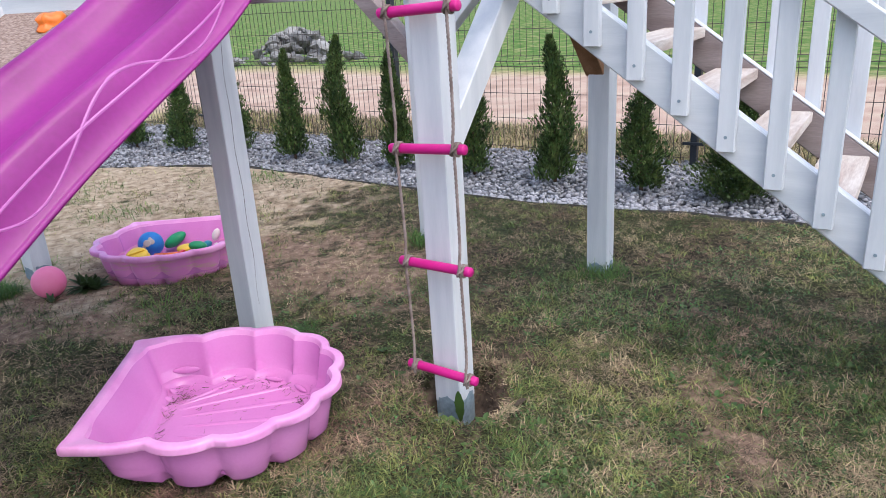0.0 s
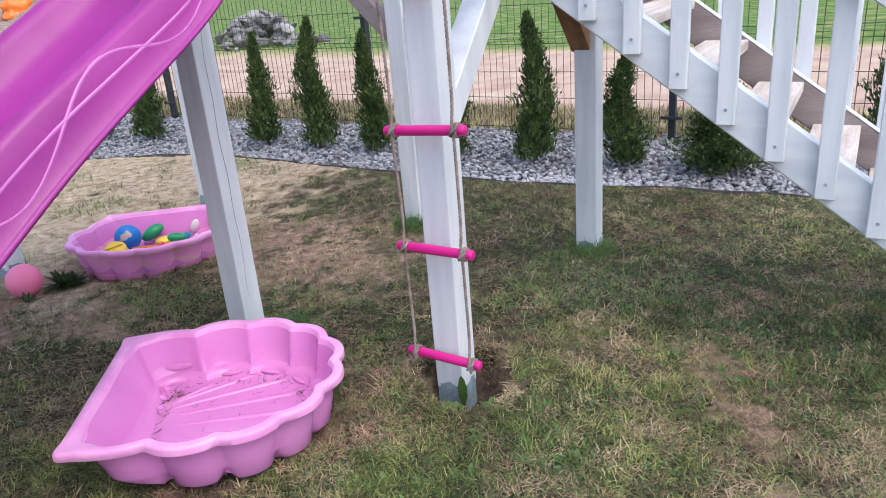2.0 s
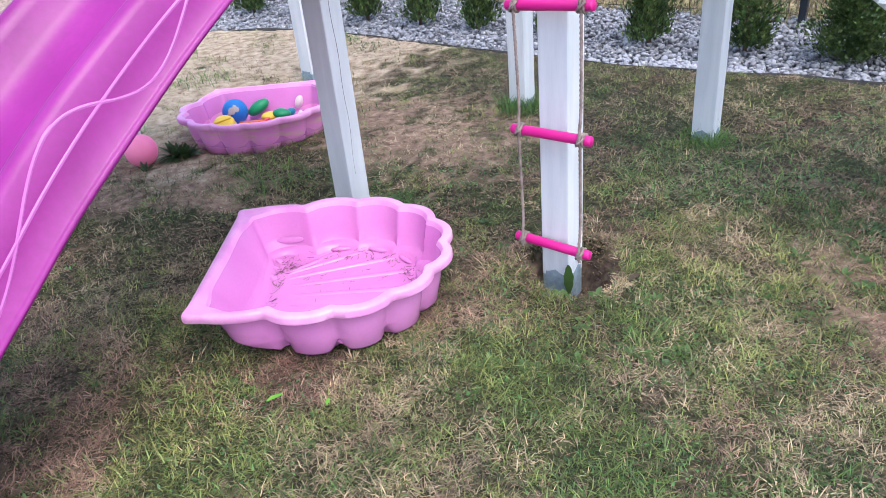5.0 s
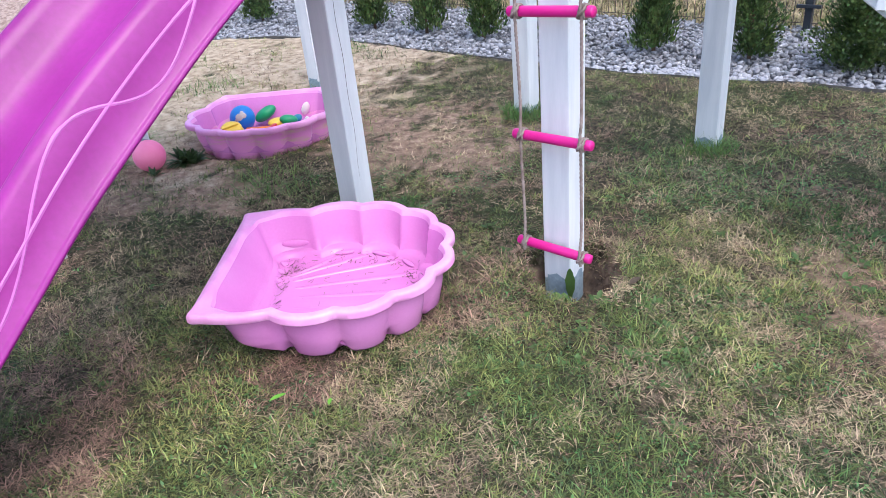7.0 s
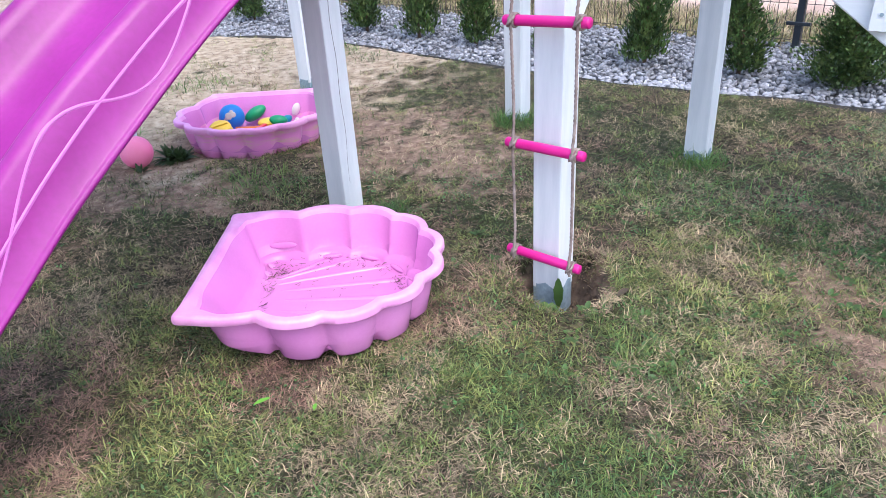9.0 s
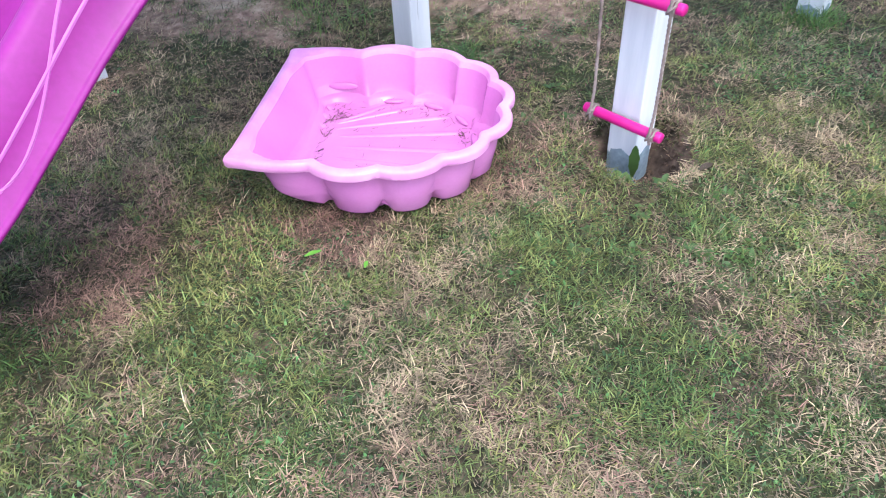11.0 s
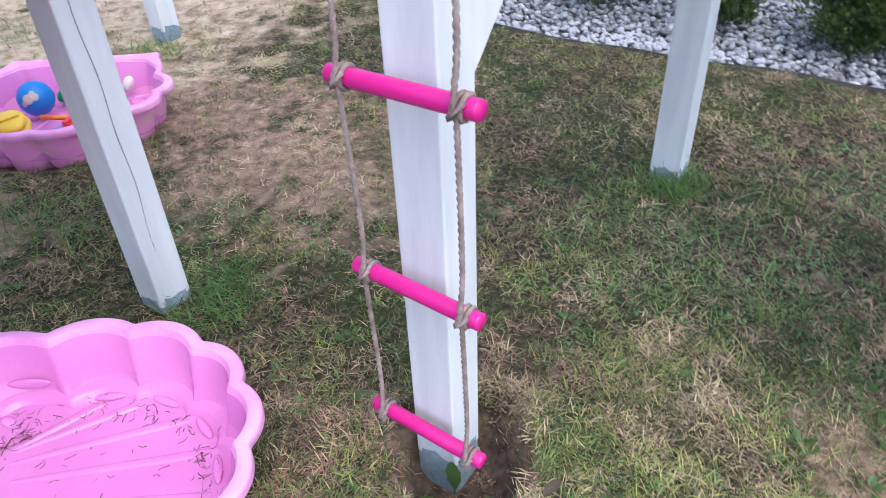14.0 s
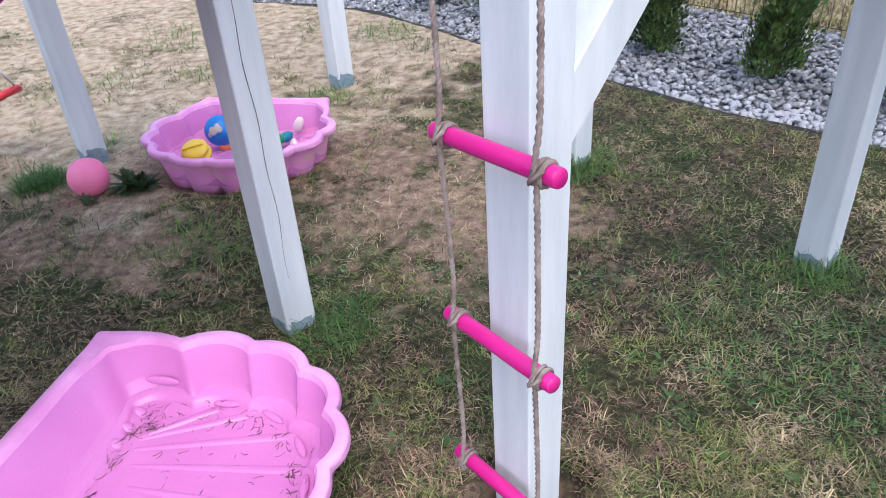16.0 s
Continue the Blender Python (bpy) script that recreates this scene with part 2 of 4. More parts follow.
def bareness(lx, ly):
    """Worn brown soil: under the tower and in spots of the lawn."""
    under = smooth(0.95, 0.3, np.hypot((lx + 1.15) / 1.1, (ly - 0.75) / 0.9)) * (0.45 + 0.4 * smooth(-0.3, 0.5, wave(lx, ly, 9.0, 0.9)))
    spots = smooth(0.45, 0.8, wave(lx, ly, 4.6, 4.2)) * 0.3
    rough = 0.12 * wave(lx, ly, 17.0, 2.9) + 0.08 * wave(lx, ly, 41.0, 1.2)
    for cx, cy, r, amount in ((0.75, 0.37, 0.21, 0.68), (0.87, 0.12, 0.15, 0.72), (-1.17, 0.66, 0.26, 0.85), (-1.62, -0.20, 0.32, 0.85), (-1.95, -0.45, 0.30, 0.7), (-1.75, 0.80, 0.45, 0.9), (-2.2, -0.05, 0.5, 1.0), (-2.75, -0.35, 0.35, 0.8), (-0.35, 0.75, 0.15, 0.35), (1.05, -0.25, 0.14, 0.6), (0.96, 0.02, 0.13, 0.68)):
        spots = np.maximum(spots, amount * smooth(1.15, 0.45, np.hypot(lx - cx, (ly - cy) * 1.25) / r + 2.4 * rough))
    hole = 0.9 * smooth(0.20, 0.13, np.hypot(lx - 0.06, ly + 0.035) + 0.04 * wave(lx, ly, 31.0, 1.1))
    return np.clip(np.maximum(np.maximum(under, spots), hole), 0, 1)


def height(x, y):
    lx, ly = to_local(x, y)
    h = 0.010 * wave(x, y, 2.2, 0.3) + 0.006 * wave(x, y, 7.0, 1.9)
    h = h + sandiness(lx, ly) * (0.006 * wave(x, y, 13.0, 2.2) + 0.004 * wave(x, y, 37.0, 0.6))
    r = np.hypot(lx - 0.06, ly + 0.035) * (1 + 0.12 * np.sin(3 * np.arctan2(ly, lx) + 1))
    h = h - 0.055 * np.exp(-((lx + 0.94) ** 2 + (ly + 0.02) ** 2) / 0.1) - 0.03 * np.exp(-((lx - 0.01) ** 2 + (ly - 1.28) ** 2) / 0.15)
    h = h - 0.14 * smooth(0.165, 0.10, r) + 0.010 * np.exp(-((r - 0.19) / 0.03) ** 2)
    h = h - 0.05 * np.exp(-((lx + 2.2) ** 2 / 0.35 + (ly - 1.0) ** 2 / 0.35))
    h = h - 0.045 * smooth(0.34, 0.24, np.hypot(x + 0.765, y - 3.815)) - 0.02 * smooth(0.34, 0.24, np.hypot(x + 0.352, y - 2.085))
    h = h - 0.045 * smooth(-0.02, 0.05, ly - edge_y(lx)) * smooth(3.75, 3.6, ly)
    return h * smooth(60, 20, np.hypot(x, y))


# ---- building helpers ----
def thing(name, label, category, group="", m=None, kind=""):
    ob = new(name)
    ob.matrix_world = m or Matrix()
    ob.empty_display_size = 0.05
    return tagged(ob, label, category, group, kind)


def finish(bm, name, material, shade=True):
    me = bpy.data.meshes.new(name)
    bmesh.ops.recalc_face_normals(bm, faces=bm.faces)
    bm.to_mesh(me)
    bm.free()
    me.materials.append(material)
    if shade:
        me.polygons.foreach_set("use_smooth", [True] * len(me.polygons))
    return me


def part(name, bm, material, parent, label="", shade=False):
    ob = new(name, finish(bm, name, material, shade))
    ob.parent = parent
    return tagged(ob, label)


def solid(name, bm, material, label, category, group="", m=None, kind="", shade=True):
    ob = new(name, finish(bm, name, material, shade))
    ob.matrix_world = m or Matrix()
    return tagged(ob, label, category, group, kind)


def box(size, m=None, bevel=0.004, bm=None, seg=2):
    """A beam with rounded edges, centred on m."""
    bm = bm or bmesh.new()
    made = bmesh.ops.create_cube(bm, size=1.0, matrix=(m or Matrix()) @ Matrix.Diagonal((*size, 1)))
    if bevel:
        edges = {e for v in made["verts"] for e in v.link_edges}
        bmesh.ops.bevel(bm, geom=list(edges), offset=bevel, segments=seg, affect="EDGES", profile=0.6)
    return bm


def prism(pts, depth, m=None, bm=None, bevel=0.003):
    """A board cut to the outline pts (x, z), depth thick in y, from y = 0."""
    bm = bm or bmesh.new()
    m = m or Matrix()
    f = bm.faces.new([bm.verts.new(m @ Vector((x, 0, z))) for x, z in pts])
    made = bmesh.ops.extrude_face_region(bm, geom=[f])
    shift = m.to_3x3() @ Vector((0, depth, 0))
    bmesh.ops.translate(bm, verts=[v for v in made["geom"] if isinstance(v, bmesh.types.BMVert)], vec=shift)
    if bevel:
        bmesh.ops.bevel(bm, geom=list(bm.edges), offset=bevel, segments=1, affect="EDGES")
    return bm


def tube(points, radius, sides=8, bm=None, lobes=0, twist=0.0, taper=None, cap=True):
    """A round (or three-stranded) tube along points."""
    bm = bm or bmesh.new()
    pts = [Vector(p) for p in points]
    rings, run = [], 0.0
    ref = Vector((0.31, 0.83, 0.46)).normalized()
    for i, p in enumerate(pts):
        d = (pts[min(i + 1, len(pts) - 1)] - pts[max(i - 1, 0)]).normalized()
        a = d.cross(ref).normalized()
        b = d.cross(a)
        if i:
            run += (p - pts[i - 1]).length
        r0 = radius * (taper(i / (len(pts) - 1)) if taper else 1)
        ring = []
        for k in range(sides):
            q = 2 * math.pi * k / sides
            r = r0 * (1 + (0.30 * math.cos(lobes * (q - twist * run)) if lobes else 0))
            ring.append(bm.verts.new(p + a * (r * math.cos(q)) + b * (r * math.sin(q))))
        rings.append(ring)
    for r1, r2 in zip(rings, rings[1:]):
        for k in range(sides):
            bm.faces.new((r1[k], r1[(k + 1) % sides], r2[(k + 1) % sides], r2[k]))
    if cap:
        bm.faces.new(rings[0][::-1])
        bm.faces.new(rings[-1])
    return bm


def ball(radius, scale=(1, 1, 1), m=None, bm=None, sub=3):
    bm = bm or bmesh.new()
    bmesh.ops.create_icosphere(bm, subdivisions=sub, radius=radius, matrix=(m or Matrix()) @ Matrix.Diagonal((*scale, 1)))
    return bm


def curve_through(pts, steps):
    """Smooth polyline (Catmull-Rom) through pts."""
    p = [Vector(q) for q in pts]
    p = [2 * p[0] - p[1], *p, 2 * p[-1] - p[-2]]
    out = []
    for i in range(1, len(p) - 2):
        for k in range(steps):
            t = k / steps
            out.append(0.5 * (2 * p[i] + (p[i + 1] - p[i - 1]) * t + (2 * p[i - 1] - 5 * p[i] + 4 * p[i + 1] - p[i + 2]) * t * t + (3 * p[i] - p[i - 1] - 3 * p[i + 1] + p[i + 2]) * t ** 3))
    return out + [p[-2]]


def raw_mesh(name, verts, faces, material, smooth_shade=True):
    """A mesh from arrays; every face has the same number of corners."""
    me = bpy.data.meshes.new(name)
    nf, k = faces.shape
    me.vertices.add(len(verts))
    me.vertices.foreach_set("co", verts.astype(np.float32).ravel())
    me.loops.add(nf * k)
    me.loops.foreach_set("vertex_index", faces.astype(np.int32).ravel())
    me.polygons.add(nf)
    me.polygons.foreach_set("loop_start", np.arange(0, nf * k, k, dtype=np.int32))
    me.polygons.foreach_set("loop_total", np.full(nf, k, dtype=np.int32))
    me.polygons.foreach_set("use_smooth", np.full(nf, smooth_shade))
    me.materials.append(material)
    me.update(calc_edges=True)
    me.validate()
    return me


# ---- ground ----
def ground_material():
    m = bpy.data.materials.new("lawn_soil_and_track")
    m.use_nodes = True
    n, l = m.node_tree.nodes, m.node_tree.links
    b = n["Principled BSDF"]
    b.inputs["Roughness"].default_value = 0.95
    b.inputs["Specular IOR Level"].default_value = 0.2
    co = n.new("ShaderNodeTexCoord")
    pos = co.outputs["Object"]

    def nz(scale, detail=6):
        q = n.new("ShaderNodeTexNoise")
        q.inputs["Scale"].default_value, q.inputs["Detail"].default_value = scale, detail
        l.new(pos, q.inputs["Vector"])
        return q.outputs[0]

    def ramp(src, stops):
        q = n.new("ShaderNodeValToRGB")
        e = q.color_ramp.elements
        while len(e) < len(stops):
            e.new(0.5)
        for k, (p, c) in enumerate(stops):
            e[k].position, e[k].color = p, (*c, 1)
        l.new(src, q.inputs[0])
        return q.outputs[0]

    def mix(f, a, c):
        q = n.new("ShaderNodeMixRGB")
        for k, s in ((0, f), (1, a), (2, c)):
            if isinstance(s, (int, float)):
                q.inputs[k].default_value = s
            else:
                l.new(s, q.inputs[k])
        return q.outputs[0]

    def attr(name):
        q = n.new("ShaderNodeAttribute")
        q.attribute_name = name
        return q.outputs["Fac"]

    thatch = ramp(nz(45.0, 8), [(0.35, (0.012, 0.010, 0.006)), (0.52, (0.048, 0.038, 0.022)), (0.68, (0.16, 0.125, 0.075))])
    green = ramp(nz(30.0, 8), [(0.3, (0.012, 0.018, 0.006)), (0.7, (0.055, 0.066, 0.020))])
    lawn = mix(ramp(nz(2.2), [(0.4, (0, 0, 0)), (0.62, (0.8, 0.8, 0.8))]), thatch, green)
    soil = ramp(nz(24.0, 8), [(0.3, (0.125, 0.078, 0.055)), (0.55, (0.27, 0.182, 0.13)), (0.75, (0.42, 0.31, 0.23))])
    sand = ramp(nz(17.0, 8), [(0.28, (0.18, 0.127, 0.082)), (0.5, (0.36, 0.28, 0.195)), (0.75, (0.52, 0.425, 0.315))])
    track = ramp(nz(2.6, 9), [(0.3, (0.34, 0.23, 0.18)), (0.5, (0.46, 0.33, 0.26)), (0.7, (0.50, 0.40, 0.31))])
    field = ramp(nz(3.5, 10), [(0.36, (0.055, 0.135, 0.018)), (0.52, (0.12, 0.187, 0.042)), (0.62, (0.24, 0.235, 0.10))])
    dry = ramp(nz(8.0, 9), [(0.3, (0.20, 0.19, 0.07)), (0.55, (0.40, 0.33, 0.18)), (0.75, (0.55, 0.45, 0.28))])
    def ragged(name, scale):
        """A mask whose border is broken up by the noise of loose soil."""
        q = n.new("ShaderNodeMath")
        q.operation = "MULTIPLY_ADD"
        l.new(nz(scale, 8), q.inputs[0])
        q.inputs[1].default_value = 1.5
        l.new(attr(name), q.inputs[2])
        r = n.new("ShaderNodeMapRange")
        r.inputs["From Min"].default_value, r.inputs["From Max"].default_value = 1.05, 1.40
        l.new(q.outputs[0], r.inputs[0])
        return r.outputs[0]

    # dark soil of the post hole, with the pit's shade painted in
    dark = ramp(nz(40.0, 8), [(0.35, (0.018, 0.014, 0.011)), (0.65, (0.075, 0.055, 0.042))])
    turf = ramp(nz(38.0, 9), [(0.32, (0.028, 0.032, 0.012)), (0.5, (0.080, 0.076, 0.034)), (0.68, (0.165, 0.135, 0.075))])
    col = mix(ragged("bare", 14.0), mix(attr("turf"), lawn, turf), soil)
    col = mix(ragged("sand", 9.0), col, sand)
    grit = ramp(nz(60.0, 4), [(0.4, (0.08, 0.08, 0.088)), (0.6, (0.24, 0.24, 0.26))])
    col = mix(attr("bed"), col, grit)
    col = mix(attr("hole"), col, dark)
    col = mix(attr("dry"), col, dry)
    col = mix(attr("track"), col, track)
    col = mix(attr("field"), col, field)
    l.new(col, b.inputs["Base Color"])
    bp = n.new("ShaderNodeBump")
    bp.inputs["Strength"].default_value, bp.inputs["Distance"].default_value = 0.7, 0.012
    l.new(nz(55.0, 8), bp.inputs["Height"])
    l.new(bp.outputs[0], b.inputs["Normal"])
    return m


def build_ground():
    near = np.arange(-4.6, 4.61, 0.042)
    far = 4.6 + 0.06 * (1.135 ** np.arange(1, 57) - 1) / 0.135 * 1.0
    axis = np.concatenate([-far[::-1], near, far])
    xs, ys = np.meshgrid(axis, axis + 3.2)
    k = len(axis)
    lx, ly = to_local(xs, ys)
    zs = height(xs, ys)
    verts = np.stack([xs, ys, zs], -1).reshape(-1, 3)
    i = np.arange(k * k).reshape(k, k)
    faces = np.stack([i[:-1, :-1], i[:-1, 1:], i[1:, 1:], i[1:, :-1]], -1).reshape(-1, 4)
    me = raw_mesh("ground", verts, faces, ground_material())
    wob = 0.25 * wave(xs, ys, 0.9, 0.2) + 0.1 * wave(xs, ys, 3.1, 1.1)
    masks = {
        "sand": sandiness(lx, ly) * smooth(2.4, 2.1, ly),
        "turf": np.clip(np.maximum.reduce([smooth(0.95, 0.62, ys), smooth(-2.9, -3.2, xs), smooth(3.1, 3.4, xs), smooth(2.0, 2.3, lx), smooth(-2.1, -2.4, ly)]), 0, 1),
        "bare": bareness(lx, ly),
        # where the pit's soil is darkened to paint in its shade
        "hole": 0.95 * smooth(0.185, 0.12, np.hypot(lx - 0.06, ly + 0.035) + 0.05 * wave(xs, ys, 30.0, 0.5)),
        "bed": smooth(0.0, 0.05, ly - edge_y(lx)) * smooth(3.6, 3.5, ly),
        "dry": smooth(3.3, 3.45, ly + 0.2 * wob),
        "track": smooth(4.0, 4.5, ly + wob) * smooth(8.4, 7.7, ly + 1.2 * wob),
        "field": smooth(8.1, 8.8, ly + 1.2 * wob),
    }
    for name, values in masks.items():
        a = me.attributes.new(name, "FLOAT", "POINT")
        a.data.foreach_set("value", values.astype(np.float32).ravel())
    ob = new("ground", me)
    tagged(ob, "worn lawn with bare soil, sand, and a dirt track beyond the fence", "ground", kind="structure")


build_ground()


def blades(name, spots, length, width, material, label, lean=0.6, seed=1, cat="grass", tuft=None):
    """Many single grass blades on the given (n, 2) places: three quads each, bent and tapering."""
    rng = np.random.default_rng(seed)
    k = len(spots)
    ang = rng.uniform(0, 2 * np.pi, k)
    ln = length * rng.uniform(0.45, 1.25, k) * (1 if tuft is None else 0.7 + 0.6 * tuft)
    tilt = np.clip(rng.normal(lean, 0.33, k), 0.05, 1.35)
    bend = rng.uniform(0.2, 0.8, k)
    w = width * rng.uniform(0.6, 1.2, k)
    base = np.c_[spots, height(spots[:, 0], spots[:, 1]) - 0.004]
    d = np.c_[np.cos(ang), np.sin(ang)]
    s = np.c_[-np.sin(ang), np.cos(ang)]
    verts = np.zeros((k, 5, 3))
    for j, (f, wf) in enumerate(((0, 1.0), (0.55, 0.8))):
        a = tilt + bend * f
        out, up = np.sin(a) * ln * f, np.cos(a) * ln * f
        mid = base + np.c_[d * out[:, None], np.maximum(up, 0.002 + 0.006 * f)]
        for q, sg in ((0, -1), (1, 1)):
            verts[:, 2 * j + q] = mid + np.c_[s * (sg * 0.5 * w * wf)[:, None], np.zeros(k)]
    a = tilt + bend
    verts[:, 4] = base + np.c_[d * (np.sin(a) * ln)[:, None], np.maximum(np.cos(a) * ln, 0.004)]
    tri = np.array([[0, 1, 3], [0, 3, 2], [2, 3, 4]])
    faces = (np.arange(k)[:, None, None] * 5 + tri[None]).reshape(-1, 3)
    me = raw_mesh(name, verts.reshape(-1, 3), faces, material)
    a = me.attributes.new("tuft", "FLOAT", "POINT")
    a.data.foreach_set("value", np.repeat(tuft if tuft is not None else rng.random(k), 5).astype(np.float32))
    return tagged(new(name, me), label, cat, kind="stuff")


def scatter(n, x0, x1, y0, y1, seed):
    rng = np.random.default_rng(seed)
    return np.c_[rng.uniform(x0, x1, n), rng.uniform(y0, y1, n)], rng


def lawn():
    p, rng = scatter(90000, -3.2, 3.4, 0.6, 6.4, 5)
    near, rng = scatter(30000, -1.9, 2.1, 0.65, 2.3, 6)
    p = np.concatenate([p, near])
    lx, ly = to_local(p[:, 0], p[:, 1])
    inside = (ly < edge_y(lx) - 0.02) & (ly > -2.4) & (lx < 2.3)
    sand, bare = sandiness(lx, ly), bareness(lx, ly)
    live = (1 - (0.55 - 0.50 * smooth(1.9, 2.8, p[:, 1])) * smooth(0.25, -0.35, wave(p[:, 0], p[:, 1], 34.0, 5.5))) * (1 - 0.90 * sand) * (1 - 0.78 * bare ** 1.5) * (np.hypot(lx - 0.06, ly + 0.035) + 0.035 * wave(lx, ly, 33.0, 0.7) > 0.14)
    dist = np.hypot(p[:, 0], p[:, 1] - 0.6)
    keep = inside & (rng.random(len(p)) < live * np.clip(1.25 - 0.13 * dist, 0.6, 1)) & (np.hypot(p[:, 0] + 0.35, p[:, 1] - 2.08) > 0.22)
    p = p[keep]
    plx, ply = to_local(p[:, 0], p[:, 1])
    rich = 0.64 - 0.28 * smooth(0.2, 1.3, ply) * smooth(-0.3, 0.4, plx) - 0.22 * smooth(-0.7, -1.3, plx) + 0.02 * smooth(0.1, 0.6, ply) - 0.12 * smooth(0.2, 1.0, ply) * smooth(-0.2, -0.8, plx) - 0.12 * smooth(0.75, 0.2, np.hypot(plx - 0.05, ply + 0.1)) + 0.32 * wave(p[:, 0], p[:, 1], 2.7, 0.8) + 0.45 * wave(p[:, 0], p[:, 1], 9.0, 1.8) + 0.55 * wave(p[:, 0], p[:, 1], 27.0, 3.1)
    # worn rusty spots and fresh green spots of the near lawn
    spot = lambda cx, cy, r: smooth(1.2, 0.4, np.hypot(p[:, 0] - cx, p[:, 1] - cy) / r + 0.25 * wave(p[:, 0], p[:, 1], 15.0, 3.7))
    dead = np.maximum(np.maximum(spot(-1.10, 1.80, 0.26), spot(-1.08, 1.56, 0.20)), spot(-0.42, 1.70, 0.16))
    fresh = np.maximum(np.maximum(spot(-0.69, 1.47, 0.26), spot(0.13, 1.58, 0.22)), spot(0.30, 1.14, 0.25))
    rich = rich - 0.45 * dead + 0.35 * fresh - 0.25 * np.maximum(spot(0.57, 1.35, 0.2), spot(0.84, 1.21, 0.22))
    pick = rich + rng.normal(0, 0.36, len(p))
    tone = np.clip(0.48 + 0.60 * wave(p[:, 0], p[:, 1], 46.0, 4.4) + 0.30 * wave(p[:, 0], p[:, 1], 11.0, 0.2) + rng.normal(0, 0.2, len(p)), 0, 1)
    rust = 0.5 + 0.6 * dead + 0.6 * wave(p[:, 0], p[:, 1], 4.1, 6.2) + rng.normal(0, 0.25, len(p))
    for name, sel, num, ln, wd, lean, material, label, seed in (
            ("grass", pick > 0.62, 9, 0.033, 0.0029, 0.72, GRASS, "short dull-green lawn grass, thin and patchy", 11),
            ("dry_grass", (pick <= 0.62) & (rust < 0.66), 9, 0.034, 0.0026, 1.0, STRAW, "straw-coloured dead grass lying in the lawn", 12),
            ("brown_grass", (pick <= 0.62) & (rust >= 0.66), 9, 0.031, 0.0026, 1.0, RUST, "reddish-brown withered grass in the lawn", 16)):
        c = np.repeat(p[sel], num, 0)
        c = c + rng.normal(0, 0.014, c.shape)
        blades(name, c, ln, wd, material, label, lean, seed, tuft=np.repeat(tone[sel], num))
    # loose dead stalks on the bare soil and sand
    q, rng = scatter(60000, -3.2, 2.0, 1.4, 6.0, 25)
    qx, qy = to_local(q[:, 0], q[:, 1])
    worn = np.maximum(bareness(qx, qy), 0.5 * sandiness(qx, qy))
    q = q[(qy < edge_y(qx) - 0.02) & (rng.random(len(q)) < 0.9 * worn) & (np.hypot(q[:, 0] + 0.35, q[:, 1] - 2.08) > 0.3) & (np.hypot(q[:, 0] + 0.765, q[:, 1] - 3.815) > 0.33)]
    half = len(q) // 2
    blades("dead_stalks", q[:half], 0.030, 0.0022, STRAW, "short dead grass stalks lying on bare soil", 1.25, 41)
    blades("dead_stalks", q[half:], 0.032, 0.0024, RUST, "short rust-brown stalks lying on bare soil", 1.15, 42)
    # taller tufts round the post feet and the sandpit
    tufts = []
    for cx, cy, rad, num in ((-0.82, 0.06, 0.14, 280), (-0.90, 1.28, 0.16, 450), (0.05, 1.24, 0.12, 300), (-2.42, -0.27, 0.10, 420), (-1.45, 0.0, 0.2, 250), (-2.38, 1.12, 0.12, 200), (-3.4, 0.3, 0.25, 220), (-3.1, 0.9, 0.22, 200), (-3.6, -0.5, 0.4, 500), (-2.9, -0.75, 0.4, 600), (-3.9, 1.1, 0.3, 250), (-2.9, 1.9, 0.2, 260), (0.2, 0.9, 0.35, 350)):
        rr, aa = rad * np.sqrt(rng.random(num)), rng.uniform(0, 6.28, num)
        tufts.append(np.c_[to_world(cx + rr * np.cos(aa), cy + rr * np.sin(aa))])
    blades("tall_grass", np.concatenate(tufts), 0.085, 0.0038, LUSH, "taller bright green grass tufts left by the mower", 0.65, 13)
    big = []
    for cx, cy, rad, num in ((-2.44, -0.26, 0.09, 420), (-0.80, 0.10, 0.09, 80), (-0.92, 1.22, 0.10, 260), (0.06, 1.20, 0.09, 150), (-2.62, 0.05, 0.09, 120)):
        rr, aa = rad * np.sqrt(rng.random(num)), rng.uniform(0, 6.28, num)
        big.append(np.c_[to_world(cx + rr * np.cos(aa), cy + rr * np.sin(aa))])
    blades("tall_grass", np.concatenate(big), 0.115, 0.0038, LUSH, "long arching green grass against the post feet", 0.75, 17)
    # thin tufts and dead clumps scattered over the sand
    sparse, dead = [], []
    for k in range(150):
        cx, cy, rad = rng.uniform(-5.4, -1.5), rng.uniform(-0.8, 2.0), rng.uniform(0.03, 0.13)
        num = int(rng.uniform(20, 110) * rad / 0.08)
        rr, aa = rad * np.sqrt(rng.random(num)), rng.uniform(0, 6.28, num)
        xy = np.c_[to_world(cx + 1.6 * rr * np.cos(aa), cy + rr * np.sin(aa))]
        (sparse if k % 5 < 3 else dead).append(xy[np.hypot(xy[:, 0] + 0.765, xy[:, 1] - 3.815) > 0.43])
    blades("sparse_grass", np.concatenate(sparse), 0.05, 0.003, GRASS, "thin green tufts scattered over the sand", 0.75, 18)
    blades("dead_stalks", np.concatenate(dead), 0.045, 0.003, RUST, "small dead brown clumps on the sand", 1.0, 19)
    # rank dry grass outside the fence
    q, rng = scatter(26000, -6.5, 5.0, 3.42, 4.3, 8)
    blades("verge_grass", np.c_[to_world(q[:, 0], q[:, 1])], 0.10, 0.006, STRAW, "dry uncut grass along the outside of the fence", 0.5, 14)
    q, rng = scatter(9000, -6.5, 5.0, 3.42, 4.2, 9)
